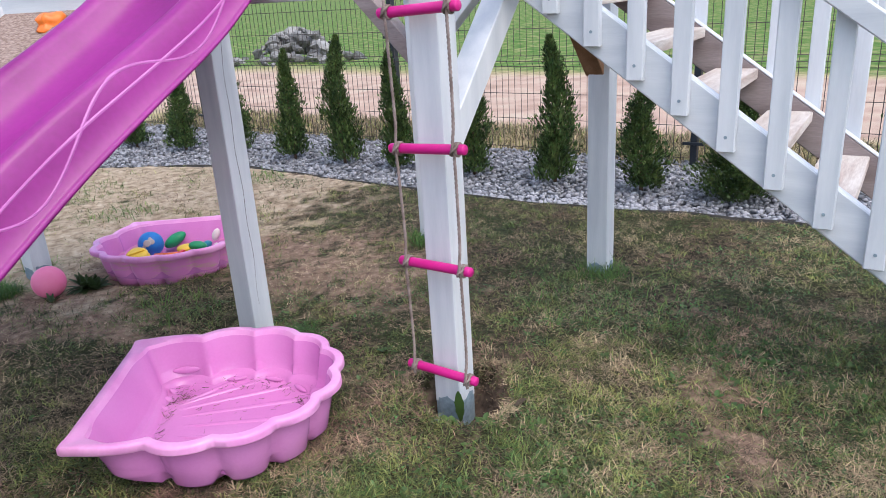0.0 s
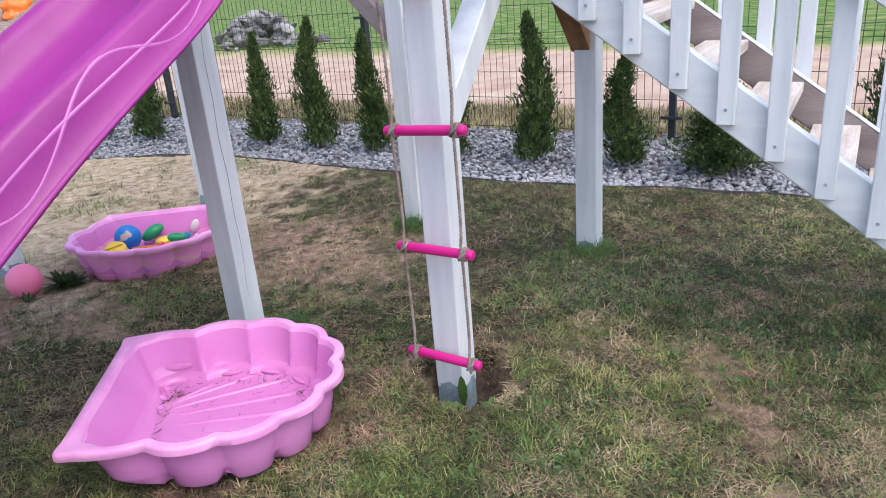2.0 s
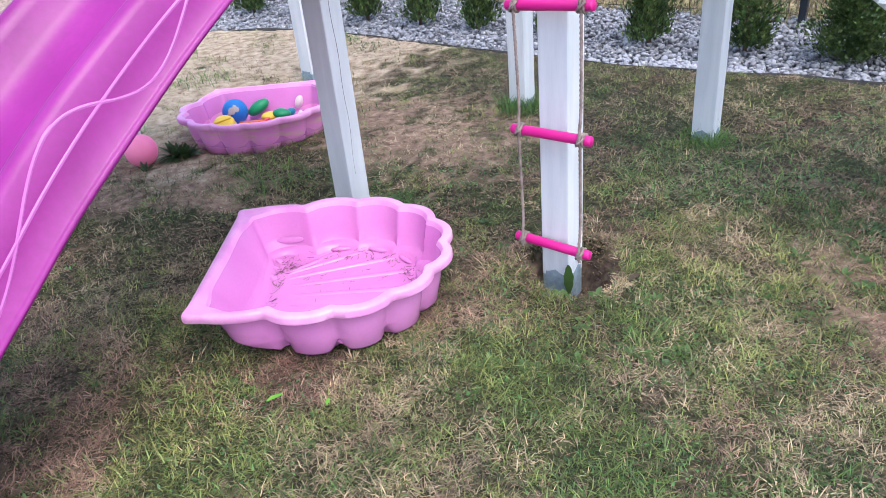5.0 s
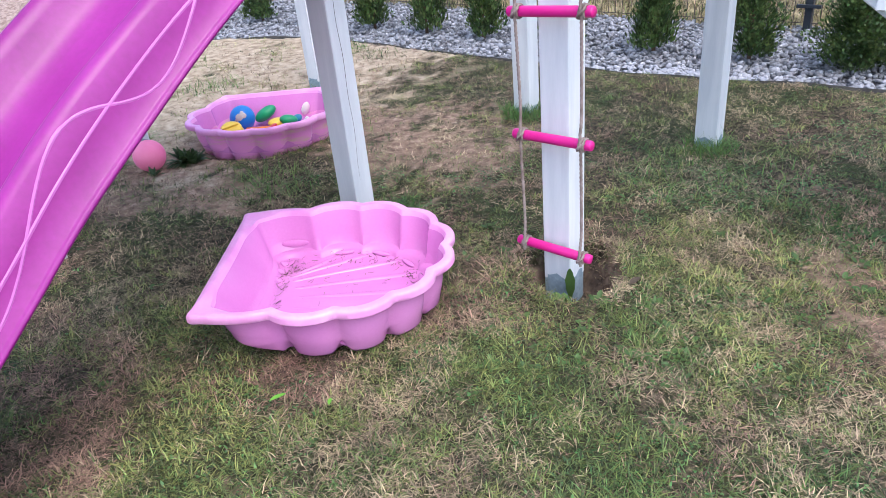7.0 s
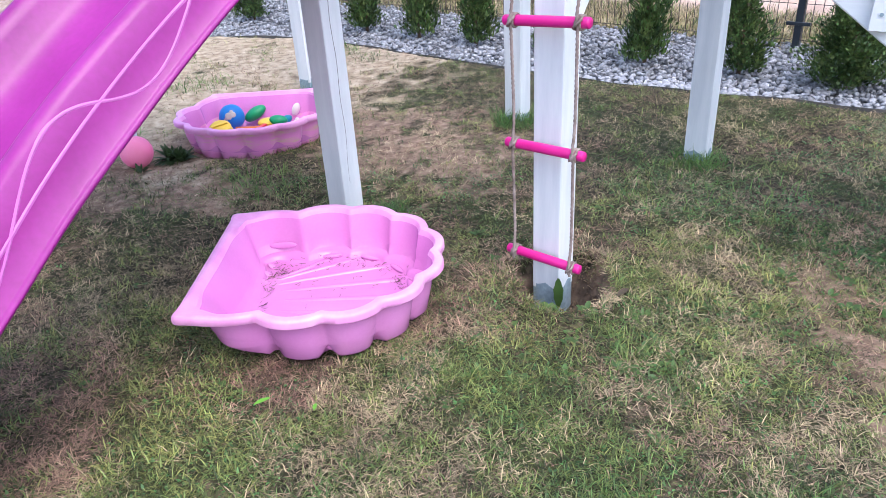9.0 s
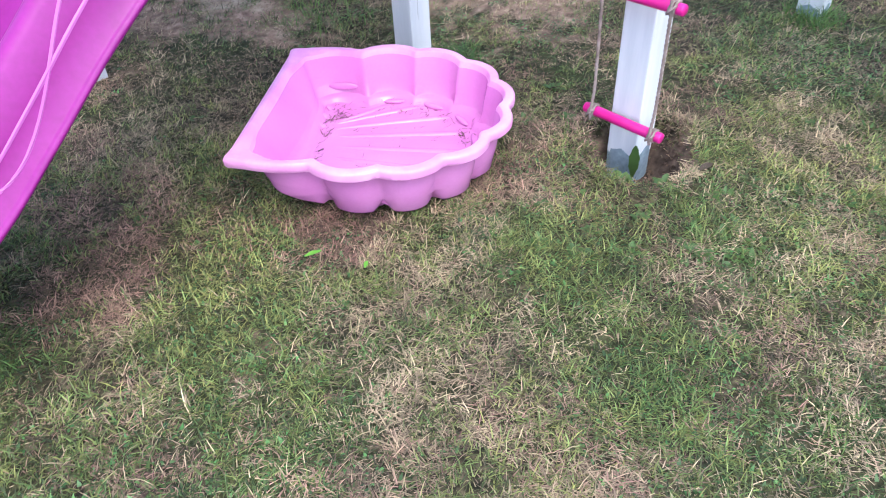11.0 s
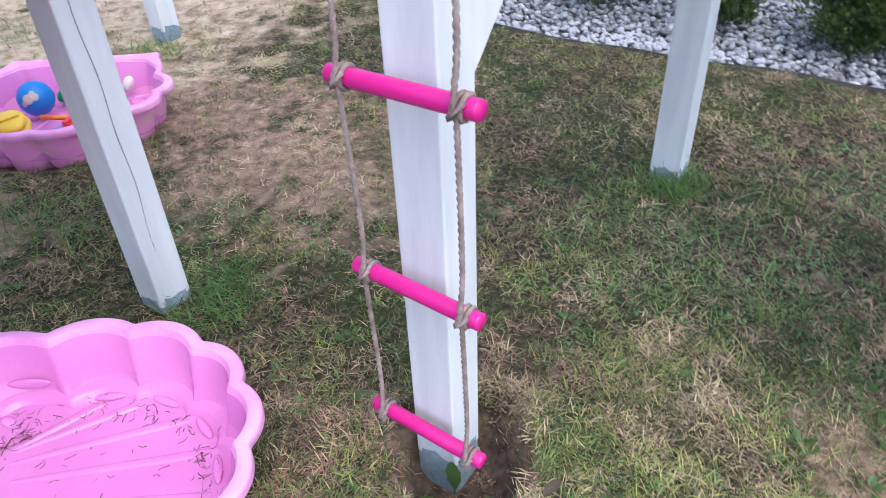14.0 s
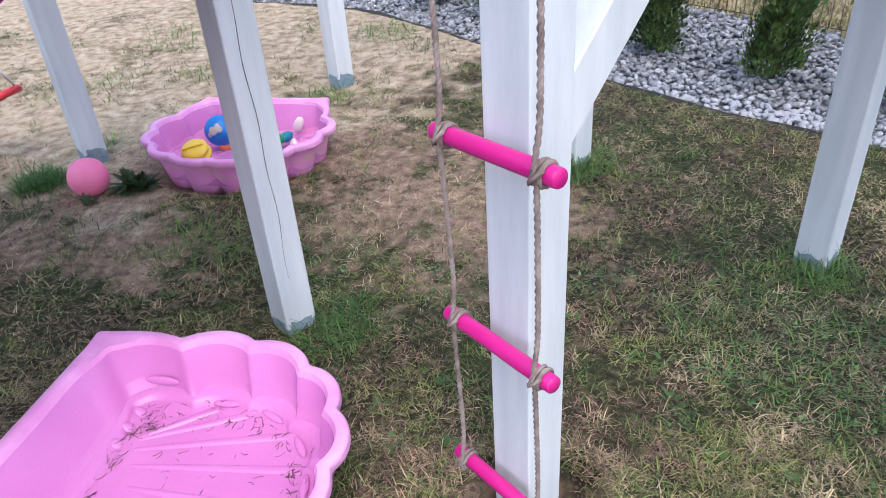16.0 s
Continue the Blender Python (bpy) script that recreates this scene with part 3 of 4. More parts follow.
    blades("verge_grass", np.c_[to_world(q[:, 0], q[:, 1])], 0.11, 0.006, GRASS, "green uncut grass along the outside of the fence", 0.4, 15)


lawn()


def stone_bed():
    bed = thing("gravel_bed", "planting strip of loose grey and white river stones", "gravel", kind="structure")
    protos = []
    for s in range(10):
        bm = ball(1.0, sub=2)
        noise.seed_set(20 + s)
        for v in bm.verts:
            v.co *= 1 + 0.20 * noise.noise(v.co * 1.3 + Vector((s * 3.1, 0, 0)))
        protos.append(finish(bm, "stone", STONE))
    rng = np.random.default_rng(3)
    n = 26000
    lx = rng.uniform(-7.2, 4.2, n)
    e = edge_y(lx)
    ly = e + 0.045 + (3.47 - e - 0.03) * rng.random(n)
    size = rng.uniform(0.011, 0.022, n) * np.where(rng.random(n) < 0.08, 1.35, 1.0)
    flat, aspect, ang = rng.uniform(0.38, 0.7, n), rng.uniform(0.55, 0.95, n), rng.uniform(0, 6.28, n)
    wx, wy = to_world(lx, ly)
    wz = height(wx, wy) + size * flat * 0.5 + rng.random(n) * 0.026
    tilt = rng.normal(0, 0.42, (n, 2))
    first = np.argsort(ly - e + 0.25 * np.abs(lx + 0.5))
    mats = lambda j: Matrix.LocRotScale((wx[j], wy[j], wz[j]), Euler((tilt[j, 0], tilt[j, 1], ang[j])), (size[j], size[j] * aspect[j], size[j] * flat[j]))
    for j in first[:300]:
        ob = new("stone", protos[j % 10])
        ob.parent = bed
        ob.matrix_basis = mats(j)
    base = []
    for me in protos:
        co = np.zeros(len(me.vertices) * 3)
        me.vertices.foreach_get("co", co)
        fc = np.array([list(p.vertices) for p in me.polygons])
        base.append((co.reshape(-1, 3), fc))
    far_base = []
    for s in range(6):
        bm = ball(1.0, sub=1)
        noise.seed_set(60 + s)
        for v in bm.verts:
            v.co *= 1.05 + 0.3 * noise.noise(v.co * 1.3 + Vector((s * 3.1, 0, 0)))
        far_base.append((np.array([v.co[:] for v in bm.verts]), np.array([[v.index for v in f.verts] for f in bm.faces])))
        bm.free()
    vs, fs, off = [], [], 0
    for j in first[300:]:
        m = np.array(mats(j))
        co, fc = base[j % 10] if ly[j] - e[j] < 0.14 and -4.0 < lx[j] < 2.5 else far_base[j % 6]
        vs.append(co @ m[:3, :3].T + m[:3, 3])
        fs.append(fc + off)
        off += len(co)
    rest = new("stones", raw_mesh("stones", np.concatenate(vs), np.concatenate(fs), STONE))
    rest.parent = bed
    rest["kind"] = "stuff"
    # dark plastic edging between lawn and stones
    bm = bmesh.new()
    xs = np.arange(-7.0, 4.0, 0.12)
    rows = []
    for x in xs:
        y = float(edge_y(x)) + 0.006 * math.sin(9 * x)
        top = 0.004 + 0.006 * math.sin(3.1 * x) + 0.004 * math.sin(11 * x)
        rows.append([bm.verts.new(TW @ Vector((x, y + a, b))) for a, b in ((0, -0.06), (0, top), (0.006, top), (0.006, -0.06))])
    for r1, r2 in zip(rows, rows[1:]):
        for k in range(3):
            bm.faces.new((r1[k], r1[k + 1], r2[k + 1], r2[k]))
    solid("lawn_edging", bm, DARK, "thin black plastic edging strip between lawn and stones", "edging", kind="structure")


stone_bed()

# ---- play tower ----
POSTS = {"front_right": (0.0, 0.0, 1.62, -0.10), "front_mid": (-0.94, 0.0, 1.27, 0.0), "back_mid": (-0.94, 1.30, 1.27, 0.0), "back_right": (0.02, 1.29, 1.62, 0.0), "back_left": (-2.462, 1.262, 1.27, 0.0), "front_left": (-2.50, -0.02, 1.62, 0.0)}
tower = thing("play_tower", "white-painted wooden play tower on square posts with braces", "play tower", m=TW)


def post(x, y, top, ground, foot_top):
    bm = box((0.097, 0.097, top - foot_top + 0.02), pose(x, y, (top + foot_top - 0.02) / 2), 0.006, seg=3)
    p = part("post", bm, WHITE, tower)
    # the grey coat ends in an uneven line
    bm = bmesh.new()
    rows = []
    for k in range(24):
        q = 2 * math.pi * k / 24
        c, s = math.cos(q), math.sin(q)
        f = 0.0498 / max(abs(c), abs(s)) * (0.93 if k % 6 == 3 else 1.0)
        px, py = x + f * c, y + f * s
        rag = 0.006 * math.sin(3 * q + 9 * x) + 0.004 * math.sin(7 * q + 5 * y)
        rows.append([bm.verts.new((px, py, -0.25)), bm.verts.new((px, py, foot_top + rag)), bm.verts.new((x + (f - 0.004) * c, y + (f - 0.004) * s, foot_top + rag + 0.0015))])
    for k in range(24):
        r1, r2 = rows[k], rows[(k + 1) % 24]
        for j in range(2):
            bm.faces.new((r1[j], r2[j], r2[j + 1], r1[j + 1]))
    bm.faces.new([r[2] for r in rows])
    part("painted_foot", bm, GREYPAINT, p, "blue-grey painted post foot")
    return p


FOOT = (-0.02, -0.015, 0.03, 0.005, 0.035, 0.06)
made_posts = [post(x, y, top, g, FOOT[k]) for k, (x, y, top, g) in enumerate(POSTS.values())]
# a long drying crack in the middle front post
bm = bmesh.new()
zs = np.linspace(0.14, 1.26, 40)
rows = []
for z in zs:
    yy = -0.005 + 0.007 * math.sin(5 * z) + 0.003 * math.sin(23 * z) + 0.02 * (z - 0.7)
    wd = 0.0011 * (0.4 + 0.6 * math.sin(math.pi * (z - 0.14) / 1.12))
    rows.append([bm.verts.new((-0.94 + 0.0490, yy + s * wd, z)) for s in (-1, 1)])
for r1, r2 in zip(rows, rows[1:]):
    bm.faces.new((r1[0], r1[1], r2[1], r2[0]))
part("crack", bm, DARK, made_posts[1], "dark drying crack along the post")


def brace(cx, cy, axis, sign, reach=0.40, z_top=1.26, material=WHITE, depth=0.085):
    """Diagonal strut from a post up to the beam, with mitred ends, along x or y."""
    h = 0.06
    x0, z0 = 0.048, z_top - reach
    pts = [(x0, z0 - h), (x0, z0 + h), (x0 + reach - h, z_top), (x0 + reach + h, z_top)]
    turn = {("x", 1): 0, ("y", 1): 90, ("x", -1): 180, ("y", -1): 270}[(axis, sign)]
    m = pose(cx, cy, 0, 0, 0, turn) @ pose(0, -depth / 2, 0)
    return part("brace", prism(pts, depth, m), material, tower)


brace(0, 0, "y", 1, 0.40)
brace(0, 1.30, "y", -1, 0.33, material=BARE)
# this brace carries its shade in the mauve colour
brace(-0.94, 1.30, "x", -1, 0.28, material=MAUVE)
brace(-0.94, 1.30, "x", 1, 0.28)
brace(-2.50, -0.02, "x", 1, 0.28)


def beam(x0, y0, x1, y1, z0=1.26, hgt=0.12, thick=0.045):
    d = Vector((x1 - x0, y1 - y0, 0))
    m = pose((x0 + x1) / 2, (y0 + y1) / 2, z0 + hgt / 2, 0, 0, math.degrees(math.atan2(d.y, d.x)))
    return part("beam", box((d.length, thick, hgt), m, 0.005), WHITE_X, tower)


beam(-0.03, -0.068, -2.37, -0.068)
beam(0.068, -0.04, 0.068, 1.34)
beam(0.0, 1.368, -2.46, 1.368)
beam(-0.94, 0.045, -0.94, 1.255)
beam(-2.455, 0.045, -2.455, 1.255)
brace_bolt = part("bolt", tube([(-0.058, -0.093, 1.30), (-0.058, -0.098, 1.30)], 0.008), CREAM, tower)

# ---- staircase ----
stairs = thing("staircase", "open white wooden staircase with unpainted-looking treads and slatted rails", "stairs", m=TW)
SL = 0.724


def low_edge(x):
    return 1.206 - SL * (x - 0.105)


def slanted(x0, x1, dz0, dz1, y, depth, name, material, parent=stairs):
    pts = [(x0, low_edge(x0) + dz0), (x1, max(low_edge(x1) + dz0, 0.0)), (x1, low_edge(x1) + dz1), (x0, low_edge(x0) + dz1)]
    return part(name, prism(pts, depth, pose(0, y, 0), bevel=0.004), material, parent)


slanted(0.05, 1.74, 0.0, 0.155, 0.40, 0.04, "stringer", WHITE_X)
# far stringer: shade painted into the thin mauve coat, white strip for its top edge
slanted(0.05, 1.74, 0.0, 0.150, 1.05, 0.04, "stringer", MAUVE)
slanted(0.05, 1.74, 0.150, 0.158, 1.049, 0.042, "top_edge", WHITE_X)
for k in range(9):
    x = 0.29 + 0.192 * k
    z = 1.228 - 0.1475 * k
    if z < 0.06:
        break
    part("tread", box((0.15, 0.61, 0.036), pose(x - 0.055, 0.745, z - 0.018), 0.004), TREAD, stairs)
for yb, ya in ((0.372, 0.38), (1.092, 1.10)):
    for k in range(12):
        x = 0.19 + 0.137 * k
        zb = 1.22 - 0.732 * (x - 0.19)
        pts = [(x - 0.026, zb - 0.045), (x + 0.026, zb - 0.045), (x + 0.026, low_edge(x) + 0.64 - SL * 0.026), (x - 0.026, low_edge(x) + 0.64 + SL * 0.026)]
        if zb - 0.045 < 0.02:
            continue
        s = part("baluster", prism(pts, 0.027, pose(0, yb, 0), bevel=0.003), WHITE, stairs)
        yo = yb - 0.001 if yb < 1 else yb + 0.028
        part("screw", tube([(x, yo + 0.002, zb), (x, yo - 0.002, zb)], 0.005), GREYPAINT, s)
    slanted(0.05, 1.70, 0.595, 0.665, ya - 0.042 if yb < 1 else ya + 0.02, 0.034, "handrail", WHITE_X)

# ---- slide ----
slide = thing("slide", "glossy magenta plastic slide with pale moulded wave lines", "slide", m=TW)
LOW = [(-2.45, 0.10), (-2.1, 0.13), (-1.8, 0.225), (-1.57, 0.36), (-1.41, 0.485), (-1.24, 0.625), (-1.02, 0.78), (-0.84, 0.90), (-0.63, 1.025), (-0.39, 1.165), (-0.22, 1.295), (-0.095, 1.40)]
low = curve_through([(0, y, z) for y, z in LOW], 6)


def rim_lift(y):
    return 0.145 + 0.045 * float(smooth(-0.5, -1.2, y))


SECTION = [(0.004, 0.0), (-0.007, 0.012), (-0.009, 0.065), (-0.001, 0.095), (0.007, 0.12), (0.02, 0.5), (0.040, 0.88), (0.052, 0.97), (0.072, 1.0), (0.092, 0.95), (0.108, 0.80), (0.128, 0.50), (0.16, 0.30), (0.21, 0.235), (0.26, 0.22), (0.305, 0.215)]
SECTION = SECTION + [(0.61 - a, b) for a, b in SECTION[-2::-1]]
bm = bmesh.new()
grid = []
for p in low:
    lift = rim_lift(p.y)
    grid.append([bm.verts.new((-0.45 - a, p.y, p.z + b * lift)) for a, b in SECTION])
for r1, r2 in zip(grid, grid[1:]):
    for k in range(len(SECTION) - 1):
        bm.faces.new((r1[k], r1[k + 1], r2[k + 1], r2[k]))
chute = part("chute", bm, PURPLE, slide, shade=True)
so = chute.modifiers.new("wall", "SOLIDIFY")
so.thickness, so.offset = 0.006, -1


def on_wall(y, f):
    """A place on the outer side wall, f of the way from the lower edge to the rim."""
    zs = np.interp(y, [p.y for p in low], [p.z for p in low])
    a = np.interp(f, [b for _, b in SECTION[:9]], [q for q, _ in SECTION[:9]])
    return Vector((-0.45 - a - 0.0055, y, zs + f * rim_lift(y)))


for f in (lambda y: 0.53 + 0.05 * math.sin(5 * y), lambda y: 0.53 + 0.33 * math.sin(2 * math.pi * (y + 0.70) / 0.52 + 1.57) * float(smooth(-2.2, -1.2, y) * 0.6 + 0.4)):
    part("moulded_line", tube([on_wall(y, f(y)) for y in np.linspace(-2.0, -0.16, 110)], 0.0066, 10), LINE, slide, "pale pink moulded line")

# ---- climbing ramp ----
ramp = thing("climbing_ramp", "strand-board climbing ramp with a white edge board and coloured holds", "climbing wall", m=TW)
RS = 0.57
tilt = math.degrees(math.atan(RS))


def on_ramp(u, v, lift=0.0):
    return Vector((-u, v, 1.33 + RS * v)) + Vector((0, -math.sin(radians(tilt)), math.cos(radians(tilt)))) * lift


mid = on_ramp(1.62, -0.45, -0.012)
part("board", box((0.92, 1.20, 0.02), pose(*mid, tilt, 0, 0), 0.002), OSB, ramp)
mid = on_ramp(2.13, -0.45, 0.0)
part("edge_board", box((0.09, 1.24, 0.05), pose(*mid, tilt, 0, 0), 0.004), WHITE, ramp)

for u in (1.7, 2.05):
    top = on_ramp(u, -0.9, -0.02)
    part("support_leg", box((0.07, 0.07, top.z + 0.1), pose(top.x, top.y, top.z / 2 - 0.05), 0.005), WHITE, ramp)


def hold(u, v, material, label, seed):
    bm = ball(0.05, (1.05, 0.9, 0.85), sub=3)
    noise.seed_set(seed)
    for q in bm.verts:
        q.co *= 1 + 0.75 * noise.noise(q.co * 26 + Vector((seed, 0, 0)))
        if q.co.z < -0.005:
            q.co.z = -0.005
    bmesh.ops.transform(bm, matrix=pose(*on_ramp(u, v, 0.003), tilt, 0, seed * 40), verts=bm.verts)
    h = part("climbing_hold", bm, material, ramp, label, shade=True)
    part("bolt", tube([on_ramp(u, v, 0.02), on_ramp(u, v, 0.038)], 0.009), GREYPAINT, h)


hold(1.61, -0.18, ORANGE, "orange moulded climbing hold", 1)
hold(1.91, -0.36, GREEN, "green moulded climbing hold", 2)
hold(1.53, -0.59, RED, "red moulded climbing hold", 3)

# ---- rope ladder ----
ladder = thing("rope_ladder", "rope ladder with hot-pink rungs hanging against the front post", "rope ladder", m=TW)
ENDS = [((-0.126, -0.079, 1.215), (0.152, -0.103, 1.228)), ((-0.123, -0.080, 0.829), (0.151, -0.103, 0.846)), ((-0.121, -0.079, 0.470), (0.148, -0.100, 0.478)), ((-0.119, -0.081, 0.106), (0.142, -0.088, 0.102))]
for p0, p1 in ENDS:
    p0, p1 = Vector(p0), Vector(p1)
    pts = [p0.lerp(p1, q) for q in (0, 0.006, 0.016, 0.984, 0.994, 1)]
    fat = [0.90, 0.97, 1.0, 1.0, 0.97, 0.90]
    part("rung", tube(pts, 0.0152, 24, taper=lambda q: float(np.interp(q, np.linspace(0, 1, 6), fat))), RUNG, ladder, shade=True)
for f, s in ((0.115, 1), (0.895, -1)):
    spots = [Vector(p0).lerp(Vector(p1), f) for p0, p1 in ENDS]
    pts = [spots[0] + Vector((0, 0, 0.53))]
    for c in spots:
        pts += [c + Vector((0.001 * s, -0.010, 0.10)), c + Vector((0.002 * s, -0.017, 0.03)), c + Vector((0.001 * s, -0.021, 0)), c + Vector((0, -0.016, -0.025))]
    line = curve_through(pts, 14)
    dense = []
    for p, q in zip(line, line[1:]):
        n = max(1, int((q - p).length / 0.003))
        dense += [p.lerp(q, k / n) for k in range(n)]
    part("rope", tube(dense, 0.0039, 18, lobes=3, twist=2 * math.pi / 0.042), ROPE, ladder, shade=True)
    for c in spots:
        for dx, tl in ((-0.007, 0.45), (0.006, 0.1)):
            loop = []
            for k in range(29):
                an = 2 * math.pi * k / 28
                loop.append(c + Vector((dx + 0.012 * tl * math.sin(an), -0.001 + 0.0178 * math.cos(an), 0.0178 * math.sin(an))))
            part("knot", tube(loop, 0.0035, 12, lobes=3, twist=130, cap=False), ROPE, ladder, shade=True)
        cross = [c + Vector(o) for o in ((-0.011, -0.019, -0.012), (-0.002, -0.025, -0.002), (0.007, -0.024, 0.007), (0.011, -0.016, 0.014))]
        part("knot", tube(cross, 0.0037, 12, lobes=3, twist=130), ROPE, ladder, shade=True)


# ---- shell sandpits ----
EAR = 138.5


def shell_outline(a, depth):
    """Radius of the shell's rim at angle a (0 points away from the straight hinge side)."""
    notches = [-180, -112, -80, -51, -25, 0, 25, 51, 80, 112, 180]
    d = math.degrees(a)
    for n0, n1 in zip(notches, notches[1:]):
        if n0 <= d <= n1:
            q = (d - n0) / (n1 - n0)
            bulge = 0.025 * abs(math.sin(math.pi * q)) ** 0.75 if n1 - n0 < 40 else 0.0
            break
    r = 0.352 + 0.012 * math.cos(2 * a)
    x, y = math.cos(a), math.sin(a)
    rr = r + bulge
    if x < -0.05:
        hinge = -0.352 / x if x < 0 else 9
        if abs(d) > 112:
            q = (abs(d) - 112) / (EAR - 112)
            a0, r0, r1 = radians(112), 0.345, 0.352 / abs(math.cos(radians(EAR)))
            p0 = Vector((r0 * math.cos(a0), r0 * math.sin(a0)))
            p1 = Vector((-0.352, r1 * math.sin(radians(EAR))))
            if q < 1:
                # straight run from the last notch to the ear, bulging a little
                n = Vector((p1.y - p0.y, p0.x - p1.x)).normalized()
                if n.y < 0:
                    n = -n
                w = Vector((x, abs(y)))
                den = w.x * n.x + w.y * n.y
                rr = (p0.x * n.x + p0.y * n.y) / den + 0.022 * math.sin(math.pi * q) ** 0.7
            else:
                rr = hinge
    return rr


def shell(name, label, m, deep=1.0, wall=PINK, taper=0.0):
    ob = thing(name, label, "sandpit", "shell sandpits", m)
    n = 288
    angs = [-math.pi + 2 * math.pi * k / n for k in range(n)]
    rad = [shell_outline(a, deep) for a in angs]
    rad = [(rad[k - 1] + 2 * rad[k] + rad[(k + 1) % n]) / 4 for k in range(n)]
    mean = [sum(rad[(k + j) % n] for j in range(-9, 10)) / 19 for k in range(n)]
    mean = [rad[k] if abs(math.degrees(a)) > 116 else mean[k] for k, a in enumerate(angs)]
    H = 0.19

    def ring(inset, z, keep, outside=False):
        out = []
        for k, a in enumerate(angs):
            dd = abs(math.degrees(a))
            back = float(smooth(EAR - 8, EAR + 12, dd)) * 0.055 * min(max((0.182 - z) / 0.12, 0.0), 1.0) * (1.0 if inset > 0.03 else 0.0)
            ear = 0.034 * math.exp(-((dd - EAR) / 9) ** 2) if inset > 0.03 else 0.0
            tip = 0.009 * math.exp(-((dd - EAR) / 2.6) ** 2) if inset < 0.03 else 0.0
            r = max(0.03, tip + mean[k] + keep * (rad[k] - mean[k]) - inset - back - ear)
            lift = min(0.034, max(0.0, mean[k] - rad[k]) * 2.6) * (1 - z / 0.1) if z < 0.1 and inset < 0.11 and keep > 1.15 and outside else 0.0
            if outside:
                lift = max(lift, 0.034 * float(smooth(110, 130, dd)) * (1 - z / 0.1))
            narrow = 1 - taper * float(smooth(-0.02, -0.34, r * math.cos(a)))
            out.append((r * math.cos(a) * deep, r * math.sin(a) * narrow, z + lift))
        return out

    prof = [ring(0.105, 0.0, 1.1, outside=True), ring(0.082, 0.003, 1.2, outside=True), ring(0.062, 0.022, 1.3, outside=True), ring(0.044, 0.10, 1.3), ring(0.036, 0.158, 1.1), ring(0.034, 0.163, 1.05), ring(0.004, 0.162, 1.0), ring(0.0, 0.166, 1.0), ring(0.0, 0.182, 1.0), ring(0.002, 0.187, 1.0), ring(0.006, H, 1.0), ring(0.024, H, 1.0), ring(0.028, 0.189, 1.02), ring(0.031, 0.184, 1.05), ring(0.035, 0.172, 1.1), ring(0.046, 0.11, 1.25), ring(0.052, 0.062, 1.2), ring(0.058, 0.053, 1.1), ring(0.078, 0.049, 0.9), ring(0.085, 0.043, 0.9), ring(0.092, 0.031, 0.8), ring(0.105, 0.027, 0.6), ring(0.15, 0.026, 0.3), ring(0.24, 0.026, 0.0)]
    for name_part, lo, hi in (("outer_wall", 0, 5), ("rim", 5, 14), ("basin", 14, len(prof) - 1)):
        bm = bmesh.new()
        rows = [[bm.verts.new(c) for c in r] for r in prof[lo:hi + 1]]
        for r1, r2 in zip(rows, rows[1:]):
            for k in range(n):
                bm.faces.new((r1[k], r1[(k + 1) % n], r2[(k + 1) % n], r2[k]))
        if hi == len(prof) - 1:
            bm.faces.new(rows[-1])
        if lo == 0:
            bm.faces.new(rows[0][::-1])
        bm.normal_update()
        for ed in bm.edges:
            if len(ed.link_faces) == 2 and ed.calc_face_angle() > 0.75:
                ed.smooth = False
        # rim takes the pink lightened for its upward face
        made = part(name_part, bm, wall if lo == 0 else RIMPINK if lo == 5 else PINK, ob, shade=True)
    # moulded ribs fan out over the floor from the hinge side
    for d in (-97, -76, -49, -24, 0, 24, 49, 76, 97):
        a = radians(d)
        x1, y1 = 0.262 * math.cos(a) * deep, 0.262 * math.sin(a)
        x0, y0 = -0.195 * deep, 0.50 * y1
        q = math.atan2(y1 - y0, x1 - x0)
        c, sn = math.cos(q), math.sin(q)
        bm = bmesh.new()
        rows = []
        for k in range(9):
            f = k / 8
            w = 0.010 + 0.012 * f
            top = 0.0265 + 0.0042 * min(1, 5 * f, 6 * (1 - f) + 0.5)
            px, py = x0 + (x1 - x0) * f, y0 + (y1 - y0) * f
            rows.append([bm.verts.new((px - sn * o * w, py + c * o * w, h)) for o, h in ((-0.62, 0.024), (-0.40, top - 0.001), (-0.28, top), (0.28, top), (0.40, top - 0.001), (0.62, 0.024))])
        for r1, r2 in zip(rows, rows[1:]):
            for k in range(5):
                bm.faces.new((r1[k], r1[k + 1], r2[k + 1], r2[k]))
        part("rib", bm, PINK, made, shade=True)
    # flutes down the hinge wall, ledges at the foot of each lobe
    for k in range(9):
        y = -0.208 + 0.052 * k
        bm = ball(0.016, (1.25, 0.85, 0.42), pose(-0.218 * deep, y, 0.035, 0, 40, 0), sub=3)
        part("flute", bm, PINK, made, shade=True)
    for d in (-94, -65.5, -38, -12.5, 12.5, 38, 65.5, 94):
        a = radians(d)
        bm = ball(0.024, (0.42, 1.5, 0.34), pose(0.270 * math.cos(a) * deep, 0.268 * math.sin(a), 0.034, 0, 0, d), sub=3)
        part("ledge", bm, PINK, made, shade=True)
    for sg in (-1, 1):
        bm = ball(0.03, (1.6, 0.15, 0.42), pose(-0.19 * deep, sg * 0.2785, 0.078, -sg * 8, 0, 0), sub=3)
        part("raised_pad", bm, PINK, made, shade=True)
    return ob


SHA = pose(-0.347, 2.080, 0.0, 0, 0, -8)
shell("shell_sandpit", "empty pale pink plastic shell sandpit with dry grass bits inside", SHA)
SHB = pose(-0.735, 3.83, -0.05, 0, 0, -96) @ Matrix.Diagonal((1, 1.12, 1, 1))
